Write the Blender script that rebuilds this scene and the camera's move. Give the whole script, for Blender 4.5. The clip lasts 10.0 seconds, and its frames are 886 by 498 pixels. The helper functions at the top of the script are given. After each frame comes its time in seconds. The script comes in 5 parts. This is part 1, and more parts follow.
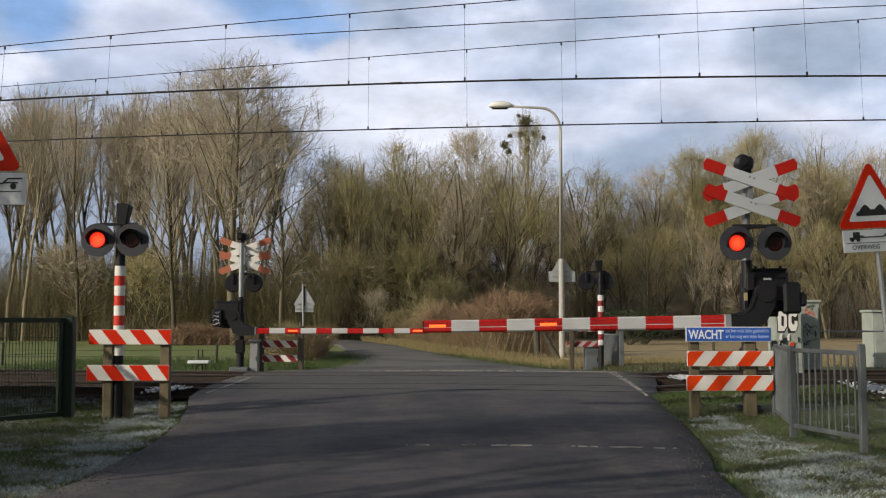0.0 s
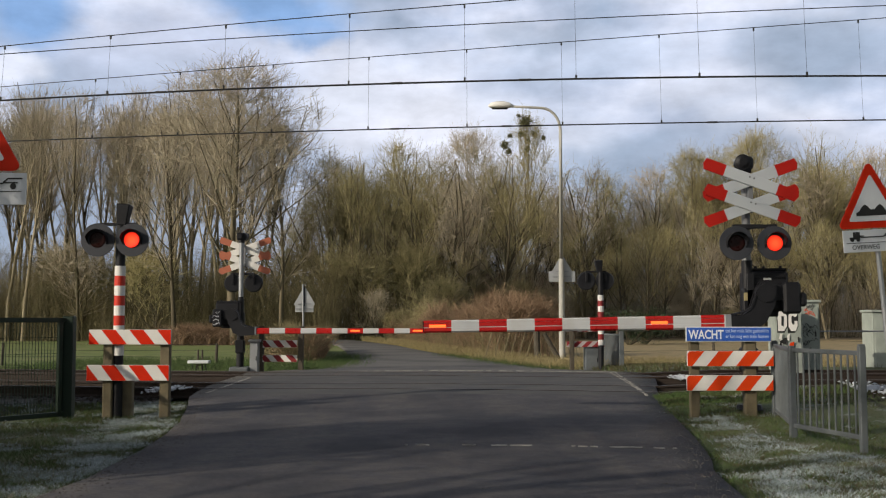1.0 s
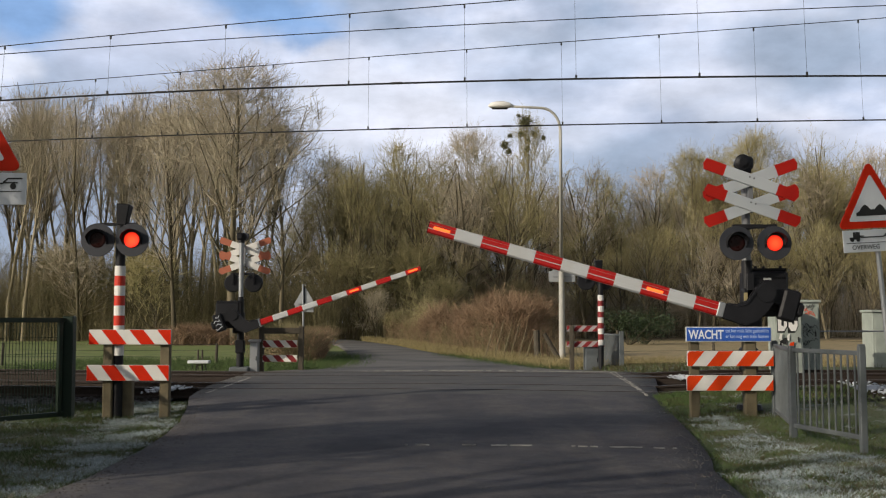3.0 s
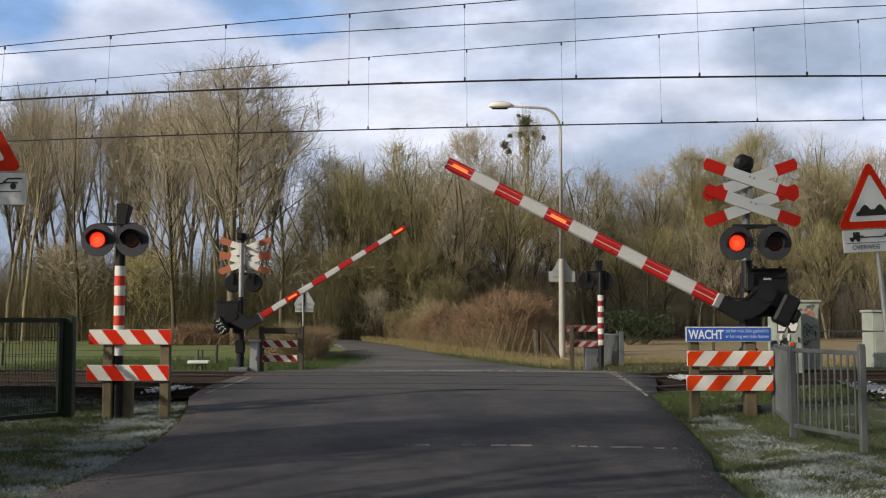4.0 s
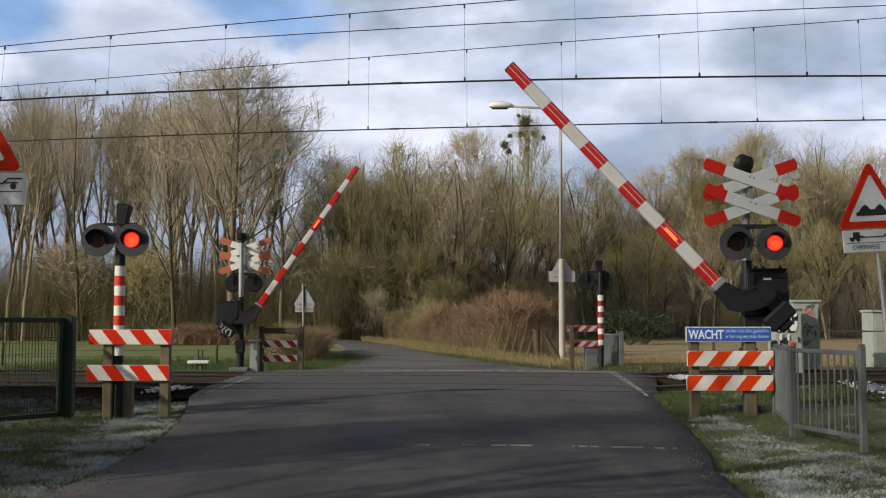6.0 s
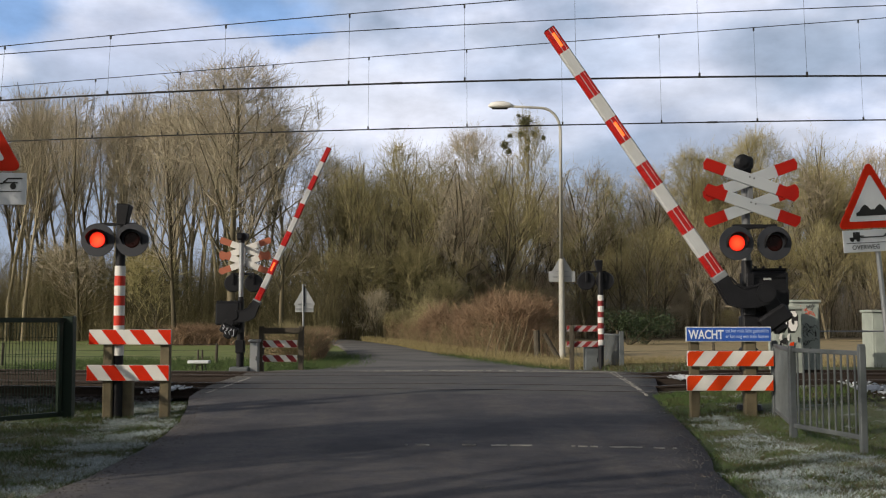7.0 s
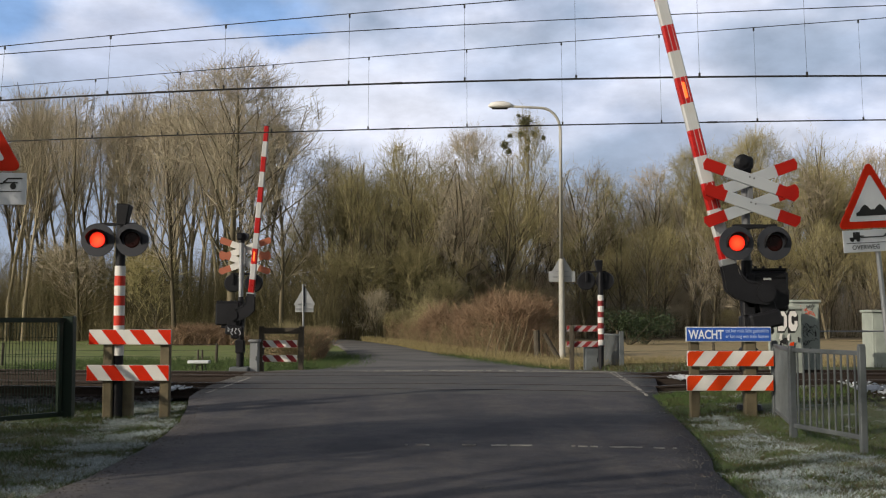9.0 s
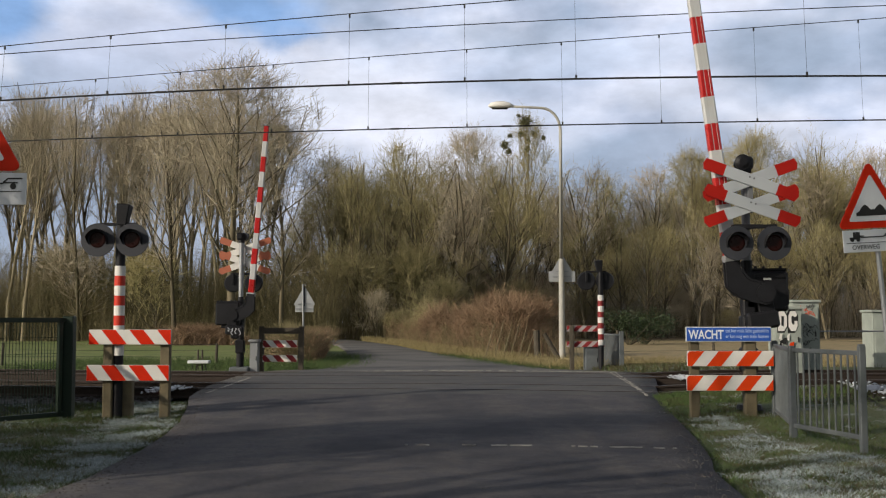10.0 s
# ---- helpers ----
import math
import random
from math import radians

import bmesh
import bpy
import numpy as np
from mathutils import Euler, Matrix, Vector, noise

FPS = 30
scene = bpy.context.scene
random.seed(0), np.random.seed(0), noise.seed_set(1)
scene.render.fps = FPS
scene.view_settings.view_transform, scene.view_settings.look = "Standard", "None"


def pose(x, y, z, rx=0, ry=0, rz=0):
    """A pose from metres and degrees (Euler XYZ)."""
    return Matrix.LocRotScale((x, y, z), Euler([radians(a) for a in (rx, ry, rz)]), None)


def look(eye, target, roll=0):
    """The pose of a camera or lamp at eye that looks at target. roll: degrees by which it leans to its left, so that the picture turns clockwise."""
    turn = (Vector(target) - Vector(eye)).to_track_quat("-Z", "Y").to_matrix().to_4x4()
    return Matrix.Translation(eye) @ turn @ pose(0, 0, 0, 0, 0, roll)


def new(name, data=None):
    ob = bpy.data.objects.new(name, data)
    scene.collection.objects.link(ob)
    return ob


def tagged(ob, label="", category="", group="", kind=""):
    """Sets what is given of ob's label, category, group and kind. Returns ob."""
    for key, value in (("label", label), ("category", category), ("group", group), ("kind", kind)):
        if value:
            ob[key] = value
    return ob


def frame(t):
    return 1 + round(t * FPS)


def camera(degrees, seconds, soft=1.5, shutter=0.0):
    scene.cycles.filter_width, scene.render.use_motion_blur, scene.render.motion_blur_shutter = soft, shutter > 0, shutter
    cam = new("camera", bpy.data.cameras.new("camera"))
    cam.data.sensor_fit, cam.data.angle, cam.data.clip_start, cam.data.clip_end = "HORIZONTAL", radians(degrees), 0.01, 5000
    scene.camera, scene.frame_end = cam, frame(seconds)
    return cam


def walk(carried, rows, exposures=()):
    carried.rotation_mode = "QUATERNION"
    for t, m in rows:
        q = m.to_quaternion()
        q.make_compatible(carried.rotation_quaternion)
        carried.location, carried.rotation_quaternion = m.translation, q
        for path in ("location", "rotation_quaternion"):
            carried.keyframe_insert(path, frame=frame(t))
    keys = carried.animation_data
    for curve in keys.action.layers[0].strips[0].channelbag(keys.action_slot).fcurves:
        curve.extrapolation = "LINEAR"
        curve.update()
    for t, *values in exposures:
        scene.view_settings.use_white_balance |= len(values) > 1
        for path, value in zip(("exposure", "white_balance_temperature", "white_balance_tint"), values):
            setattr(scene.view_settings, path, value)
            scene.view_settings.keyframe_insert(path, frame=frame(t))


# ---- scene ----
cam = camera(46, 10.0, soft=1.15)
STAND = pose(0, 0, 1.19, 94.03, 0, 0)
walk(cam, [(0, STAND), (10, STAND)])

# ---- world, sun, exposure ----
SUN_EL, SUN_AZ = radians(22), radians(-122)   # azimuth clockwise from +y


def sky_world():
    w = bpy.data.worlds.new("sky")
    scene.world = w
    w.use_nodes = True
    nt = w.node_tree
    bg = nt.nodes["Background"]
    sky = nt.nodes.new("ShaderNodeTexSky")
    sky.sky_type = 'NISHITA'
    sky.sun_disc = False
    sky.sun_elevation, sky.sun_rotation = SUN_EL, SUN_AZ
    sky.dust_density, sky.ozone_density = 2.0, 1.0
    # a broken cloud cover greys the sky's light
    hsv = nt.nodes.new("ShaderNodeHueSaturation")
    hsv.inputs["Saturation"].default_value = 0.42
    nt.links.new(sky.outputs[0], hsv.inputs["Color"])
    nt.links.new(hsv.outputs[0], bg.inputs["Color"])
    bg.inputs["Strength"].default_value = 0.085


sky_world()
sun_data = bpy.data.lights.new("sun", 'SUN')
sun_data.energy, sun_data.angle, sun_data.color = 3.3, radians(0.6), (1.0, 0.90, 0.74)
sun = new("sun", sun_data)
sun.matrix_world = look((0, 0, 0), (-math.sin(SUN_AZ) * math.cos(SUN_EL), -math.cos(SUN_AZ) * math.cos(SUN_EL), -math.sin(SUN_EL)))
scene.view_settings.exposure = 0.0

# ---- materials ----


def mat(name, col, rough=0.7, metal=0.0, var=0.25, fine=18.0, coarse=2.0, bump=0.15, col2=None, rnd=0.0, spec=0.4, island=False):
    """A surface with grain at two scales, wear, relief and a shift from piece to piece."""
    m = bpy.data.materials.new(name)
    m.use_nodes = True
    nt, L = m.node_tree, m.node_tree.links
    b = nt.nodes["Principled BSDF"]
    b.inputs["Metallic"].default_value = metal
    b.inputs["Specular IOR Level"].default_value = spec
    tc = nt.nodes.new("ShaderNodeTexCoord")
    n1, n2 = nt.nodes.new("ShaderNodeTexNoise"), nt.nodes.new("ShaderNodeTexNoise")
    n1.inputs["Scale"].default_value, n1.inputs["Detail"].default_value = fine, 6
    n2.inputs["Scale"].default_value, n2.inputs["Detail"].default_value = coarse, 4
    for n in (n1, n2):
        L.new(tc.outputs["Object"], n.inputs["Vector"])
    mix = nt.nodes.new("ShaderNodeMix")
    mix.data_type = 'RGBA'
    c2 = col2 or tuple(c * 0.55 for c in col)
    mix.inputs["A"].default_value, mix.inputs["B"].default_value = (*col, 1), (*c2, 1)
    add = nt.nodes.new("ShaderNodeMath")
    add.operation = 'MULTIPLY_ADD'
    ramp = nt.nodes.new("ShaderNodeMapRange")
    ramp.inputs["From Min"].default_value, ramp.inputs["From Max"].default_value = 0.42, 0.72
    ramp.inputs["To Max"].default_value = var
    L.new(n2.outputs["Fac"], ramp.inputs["Value"])
    L.new(n1.outputs["Fac"], add.inputs[0])
    add.inputs[1].default_value = var * 0.7
    L.new(ramp.outputs[0], add.inputs[2])
    L.new(add.outputs[0], mix.inputs["Factor"])
    out = mix.outputs["Result"]
    if rnd:
        hsv = nt.nodes.new("ShaderNodeHueSaturation")
        r = nt.nodes.new("ShaderNodeNewGeometry") if island else nt.nodes.new("ShaderNodeObjectInfo")
        mr = nt.nodes.new("ShaderNodeMapRange")
        mr.inputs["To Min"].default_value, mr.inputs["To Max"].default_value = 1 - rnd, 1 + rnd
        L.new(r.outputs["Random Per Island" if island else "Random"], mr.inputs["Value"])
        L.new(mr.outputs[0], hsv.inputs["Value"])
        L.new(out, hsv.inputs["Color"])
        out = hsv.outputs["Color"]
    L.new(out, b.inputs["Base Color"])
    rr = nt.nodes.new("ShaderNodeMapRange")
    rr.inputs["To Min"].default_value, rr.inputs["To Max"].default_value = max(0.05, rough - 0.12), min(1, rough + 0.12)
    L.new(n1.outputs["Fac"], rr.inputs["Value"])
    L.new(rr.outputs[0], b.inputs["Roughness"])
    if bump:
        bp = nt.nodes.new("ShaderNodeBump")
        bp.inputs["Strength"].default_value, bp.inputs["Distance"].default_value = bump, 0.01
        L.new(n1.outputs["Fac"], bp.inputs["Height"])
        L.new(bp.outputs[0], b.inputs["Normal"])
    return m


def glow_mat(name, col, strength):
    m = bpy.data.materials.new(name)
    m.use_nodes = True
    b = m.node_tree.nodes["Principled BSDF"]
    b.inputs["Base Color"].default_value = (*col, 1)
    b.inputs["Emission Color"].default_value = (*col, 1)
    b.inputs["Emission Strength"].default_value = strength
    return m


M_WHITE = mat("white_reflective_paint", (0.78, 0.76, 0.72), 0.45, var=0.22, col2=(0.5, 0.47, 0.41), coarse=3, bump=0.05)
M_RED = mat("red_reflective_paint", (0.66, 0.04, 0.018), 0.42, var=0.3, coarse=3, bump=0.05)
M_SCARLET = mat("scarlet_paint", (0.66, 0.026, 0.005), 0.5, var=0.25, coarse=3, bump=0.05, spec=0.12)
M_ORANGE = mat("orange_red_paint", (0.74, 0.058, 0.008), 0.5, var=0.25, coarse=3, bump=0.05, spec=0.12)
M_CROSS = mat("greyed_white_sheet", (0.43, 0.46, 0.49), 0.45, var=0.2, col2=(0.42, 0.42, 0.41), coarse=3, bump=0.05)
M_BOOMRED = mat("boom_red", (0.46, 0.014, 0.012), 0.3, var=0.3, coarse=3, bump=0.05)
M_BOOMWHITE = mat("boom_white", (0.52, 0.535, 0.55), 0.35, var=0.3, col2=(0.45, 0.42, 0.36), coarse=3, bump=0.05)
M_FADED = mat("faded_red_back", (0.42, 0.13, 0.07), 0.7, var=0.3, bump=0.1)
M_BLACK = mat("black_lacquer", (0.008, 0.008, 0.01), 0.5, var=0.5, col2=(0.022, 0.022, 0.025), bump=0.1, spec=0.25)
M_DISC = mat("matt_black_disc", (0.028, 0.03, 0.038), 0.5, var=0.5, col2=(0.05, 0.052, 0.06), bump=0.05)
M_LENS = mat("unlit_red_lens", (0.018, 0.003, 0.002), 0.3, var=0.2, bump=0.1, spec=0.2)
M_GLOW = glow_mat("lit_red_lens", (1.0, 0.028, 0.006), 1.5)


def hot_core(m, core, rim, size):
    """The lamp behind the glass: brightest in the middle."""
    nt = m.node_tree
    tc, ln, mr, mx = (nt.nodes.new(k) for k in ("ShaderNodeTexCoord", "ShaderNodeVectorMath", "ShaderNodeMapRange", "ShaderNodeMix"))
    ln.operation, mx.data_type = 'LENGTH', 'RGBA'
    mr.inputs["From Min"].default_value, mr.inputs["From Max"].default_value = size * .25, size
    nt.links.new(tc.outputs["Object"], ln.inputs[0])
    nt.links.new(ln.outputs["Value"], mr.inputs["Value"])
    nt.links.new(mr.outputs[0], mx.inputs["Factor"])
    mx.inputs["A"].default_value, mx.inputs["B"].default_value = (*core, 1), (*rim, 1)
    nt.links.new(mx.outputs["Result"], nt.nodes["Principled BSDF"].inputs["Emission Color"])


hot_core(M_GLOW, (1.0, 0.075, 0.02), (0.5, 0.008, 0.003), .1)
M_STRIP = glow_mat("lit_strip", (1.0, 0.11, 0.018), 2.0)
M_GALV = mat("galvanised_steel", (0.36, 0.37, 0.38), 0.5, 0.5, var=0.35, col2=(0.22, 0.23, 0.24), bump=0.05)
M_GREYPAINT = mat("grey_painted_metal", (0.2, 0.205, 0.215), 0.55, 0.1, var=0.3, bump=0.05)
M_ALU = mat("dull_aluminium_back", (0.42, 0.43, 0.44), 0.5, 0.4, var=0.3, bump=0.05)
M_WOOD = mat("weathered_wood", (0.18, 0.145, 0.085), 0.85, var=0.6, fine=30, coarse=5, bump=0.4, col2=(0.10, 0.085, 0.055), rnd=0.2)
M_DARKWOOD = mat("dark_wet_wood", (0.09, 0.075, 0.055), 0.85, var=0.6, fine=30, coarse=5, bump=0.4)
M_SLEEPER = mat("tarred_timber", (0.04, 0.033, 0.027), 0.9, var=0.6, fine=30, coarse=5, bump=0.4, col2=(0.022, 0.019, 0.016))
M_GREEN = mat("dark_green_coating", (0.012, 0.028, 0.016), 0.5, var=0.4, bump=0.05)
M_BLUE = mat("blue_enamel", (0.03, 0.11, 0.48), 0.4, var=0.15, bump=0.03)
M_INK = mat("black_ink", (0.02, 0.02, 0.02), 0.6, var=0.1, bump=0)
M_RAILGREY = mat("dull_zinc", (0.15, 0.165, 0.175), 0.6, 0.2, var=0.6, col2=(0.08, 0.088, 0.085), bump=0.08)
M_SIGNWHITE = mat("white_sign_sheet", (0.70, 0.72, 0.75), 0.4, var=0.15, bump=0.02)
M_TEXTWHITE = mat("white_letters", (0.8, 0.82, 0.86), 0.4, var=0.1, bump=0)
M_TEXTPALE = mat("pale_blue_lines", (0.42, 0.53, 0.8), 0.4, var=0.3, bump=0)
M_CABINET = mat("grey_green_cabinet", (0.34, 0.37, 0.33), 0.6, var=0.4, col2=(0.2, 0.23, 0.2), coarse=3, bump=0.08)
M_CONCRETE = mat("weathered_concrete", (0.36, 0.34, 0.30), 0.9, var=0.6, fine=25, coarse=3, bump=0.3)
# rust brown, deepened as well for the shade on the track bed
M_RUST = mat("rusty_rail", (0.035, 0.024, 0.018), 0.8, 0.2, var=0.4, bump=0.2)
M_RAILTOP = mat("polished_rail_head", (0.10, 0.09, 0.085), 0.5, 0.7, var=0.3, bump=0.05)
M_WIRE = mat("copper_wire", (0.035, 0.035, 0.035), 0.6, 0.3, var=0.3, bump=0)
M_POLE = mat("cream_grey_paint", (0.42, 0.41, 0.37), 0.55, var=0.3, bump=0.05)
M_BARK = mat("grey_bark", (0.14, 0.117, 0.074), 0.95, var=0.7, fine=6, coarse=0.6, bump=0.5, col2=(0.06, 0.05, 0.03), rnd=0.35)
M_PALEBARK = mat("pale_bark", (0.40, 0.34, 0.23), 0.95, var=0.7, fine=6, coarse=0.6, bump=0.5, col2=(0.13, 0.11, 0.07), rnd=0.35)
M_TWIG = mat("tan_twigs", (0.44, 0.38, 0.285), 0.9, var=0.5, fine=3, coarse=0.3, bump=0, col2=(0.29, 0.245, 0.17), rnd=0.2)
M_TWIGDARK = mat("olive_brown_twigs", (0.335, 0.29, 0.155), 0.9, var=0.6, fine=3, coarse=0.3, bump=0, col2=(0.22, 0.195, 0.085), rnd=0.35)
M_HEDGE = mat("reddish_brown_stems", (0.30, 0.20, 0.125), 0.9, var=0.5, fine=3, coarse=0.5, bump=0, col2=(0.14, 0.09, 0.05), rnd=0.35, island=True)
M_STRAW = mat("dry_straw", (0.32, 0.26, 0.135), 0.9, var=0.5, fine=3, coarse=0.6, bump=0, col2=(0.24, 0.2, 0.08), rnd=0.3, island=True)
M_BLADE = mat("grass_blades", (0.062, 0.112, 0.028), 0.85, var=0.5, fine=8, coarse=1.2, bump=0, col2=(0.085, 0.095, 0.034), rnd=0.4, island=True)
M_FROST = mat("frosted_blades", (0.50, 0.57, 0.61), 0.85, var=0.8, fine=8, coarse=1.6, bump=0, col2=(0.16, 0.19, 0.14), rnd=0.25, island=True)
M_PAINT = mat("worn_road_paint", (0.40, 0.39, 0.37), 0.9, var=0.9, fine=40, coarse=6, bump=0.2, col2=(0.16, 0.156, 0.15))
M_PLASTER = mat("white_plaster", (0.7, 0.68, 0.63), 0.9, var=0.3, bump=0.1)
M_TILE = mat("brown_roof_tiles", (0.16, 0.09, 0.06), 0.85, var=0.5, bump=0.4)
M_GLASS = mat("dark_window_glass", (0.03, 0.035, 0.04), 0.1, var=0.1, bump=0)
# brush brown, darkened for the shade under the trees
M_BRUSH = mat("shade_dark_brush", (0.25, 0.213, 0.108), 0.95, var=0.6, fine=3, coarse=0.3, bump=0, col2=(0.07, 0.062, 0.032), rnd=0.4, island=True)
M_GRIT = mat("road_grit", (0.095, 0.088, 0.08), 0.95, var=0.5, bump=0, rnd=0.5, island=True)
M_SNOW = mat("old_snow", (0.6, 0.63, 0.68), 0.8, var=0.25, fine=20, coarse=3, bump=0.3)
M_EVERGREEN = mat("ivy_leaves", (0.03, 0.05, 0.016), 0.6, var=0.5, bump=0, rnd=0.4, island=True)
M_MISTLETOE = mat("mistletoe_sprigs", (0.17, 0.165, 0.075), 0.8, var=0.5, bump=0, rnd=0.4, island=True)
M_CROSSRED = mat("cross_red_sheet", (0.40, 0.015, 0.009), 0.5, var=0.25, coarse=3, bump=0.05, spec=0.15)
M_OLDRED = mat("dulled_red_paint", (0.24, 0.018, 0.02), 0.6, var=0.35, coarse=3, bump=0.05)
M_OLDWHITE = mat("dulled_white_paint", (0.42, 0.40, 0.40), 0.6, var=0.35, coarse=3, bump=0.05)
M_MOSS = mat("dark_moss", (0.03, 0.036, 0.014), 0.95, var=0.5, fine=8, coarse=1.2, bump=0, col2=(0.02, 0.018, 0.01), rnd=0.4, island=True)
M_LITTER = mat("dead_grass", (0.11, 0.085, 0.045), 0.95, var=0.5, fine=8, coarse=1.2, bump=0, col2=(0.07, 0.055, 0.03), rnd=0.4, island=True)
# brown stone, darkened for the shade that lies over the track bed
M_BALLAST = mat("shade_dark_ballast", (0.048, 0.041, 0.035), 0.95, var=0.7, fine=14, coarse=1.0, bump=0.9, col2=(0.02, 0.018, 0.016), rnd=0.4, island=True)

# ---- mesh helpers ----


def part(name, bm, material, parent=None, label="", smooth=False):
    me = bpy.data.meshes.new(name)
    bm.to_mesh(me)
    bm.free()
    for m in (material if isinstance(material, (list, tuple)) else [material]):
        me.materials.append(m)
    if smooth:
        for p in me.polygons:
            p.use_smooth = True
    ob = new(name, me)
    if parent:
        ob.parent = parent
    if label:
        ob["label"] = label
    return ob


def thing(name, m, label, category, group="", kind=""):
    ob = new(name)
    ob.empty_display_size = 0.2
    ob.matrix_world = m
    return tagged(ob, label, category, group, kind)


def box(bm, x, y, z, sx, sy, sz, bevel=0.0, rot=None, mi=0):
    """A box centred at x, y, z."""
    m = Matrix.Translation((x, y, z)) @ (rot.to_4x4() if rot else Matrix()) @ Matrix.Diagonal((sx, sy, sz, 1))
    r = bmesh.ops.create_cube(bm, size=1, matrix=m)
    vs = r["verts"]
    faces = {f for v in vs for f in v.link_faces}
    for f in faces:
        f.material_index = mi
    if bevel:
        es = list({e for v in vs for e in v.link_edges})
        bmesh.ops.bevel(bm, geom=es, offset=bevel, segments=1, affect='EDGES')
    return bm


def rod(bm, p0, p1, r0, r1=None, n=12, mi=0):
    """A tapered round bar."""
    p0, p1 = Vector(p0), Vector(p1)
    r1 = r0 if r1 is None else r1
    d = p1 - p0
    m = Matrix.Translation((p0 + p1) / 2) @ d.to_track_quat('Z', 'Y').to_matrix().to_4x4()
    r = bmesh.ops.create_cone(bm, cap_ends=True, segments=n, radius1=r0, radius2=r1, depth=d.length, matrix=m)
    for f in {f for v in r["verts"] for f in v.link_faces}:
        f.material_index = mi
    return bm


def prism(bm, pts, y0, y1, mi=0):
    """A plate: an outline in x and z, drawn out from y0 to y1."""
    a = [bm.verts.new((x, y0, z)) for x, z in pts]
    b = [bm.verts.new((x, y1, z)) for x, z in pts]
    fs = [bm.faces.new(a), bm.faces.new(b[::-1])]
    n = len(pts)
    for i in range(n):
        fs.append(bm.faces.new((a[i], b[i], b[(i + 1) % n], a[(i + 1) % n])))
    for f in fs:
        f.material_index = mi
    bmesh.ops.recalc_face_normals(bm, faces=fs)
    return bm


def B():
    return bmesh.new()


def sweep(bm, pts, r, n=8):
    """A round bar along a line of points."""
    rings = []
    for i, p in enumerate(pts):
        a, b = Vector(pts[max(0, i - 1)]), Vector(pts[min(len(pts) - 1, i + 1)])
        q = (b - a).to_track_quat('Z', 'Y')
        rr = r[i] if isinstance(r, (list, tuple)) else r
        rings.append([bm.verts.new(Vector(p) + q @ Vector((rr * math.cos(2 * math.pi * k / n), rr * math.sin(2 * math.pi * k / n), 0))) for k in range(n)])
    for u, v in zip(rings, rings[1:]):
        for k in range(n):
            bm.faces.new((u[k], u[(k + 1) % n], v[(k + 1) % n], v[k]))
    bm.faces.new(rings[0][::-1])
    bm.faces.new(rings[-1])
    return bm


def writing(name, words, size, material, parent, m, thick=0.002, bold=0.0):
    """Raised letters in the built-in font, as a mesh."""
    cu = bpy.data.curves.new(name, 'FONT')
    cu.body, cu.size, cu.extrude, cu.resolution_u, cu.offset = words, size, thick, 3, bold
    tmp = bpy.data.objects.new(name, cu)
    scene.collection.objects.link(tmp)
    me = bpy.data.meshes.new_from_object(tmp.evaluated_get(bpy.context.evaluated_depsgraph_get()))
    bpy.data.objects.remove(tmp)
    me.materials.clear()
    me.materials.append(material)
    ob = new(name, me)
    ob.parent = parent
    ob.matrix_basis = m
    return ob


def step(a, b, v):
    v = min(1, max(0, (v - a) / (b - a)))
    return v * v * (3 - 2 * v)


def track_y(x, k):
    """The bend of the near (0) and far (1) track."""
    c = max(-14.0, min(12.0, x))
    y, s = (17.15 - .11 * c + .008 * c * c, -.11 + .016 * c) if k == 0 else (21.3 - .13 * c + .004 * c * c, -.13 + .008 * c)
    return y + s * (x - c)


def ground_z(x, y):
    """The lie of the land: a low bank that carries the tracks."""
    bank = step(13.2, 16.4, y + .1 * x) * (1 - step(22.6, 27.5, y + .1 * x))
    z = 0.10 * bank + 0.10 * bank * step(3.5, 6, x)
    z += 0.10 * step(2.6, 3.6, x) * step(11.5, 14, y) * (1 - step(15.5, 17, y))
    z += 0.10 * step(2.8, 4.5, x) * step(22.5, 24, y) * (1 - step(27, 32, y))
    return z


# ---- sky backdrop ----


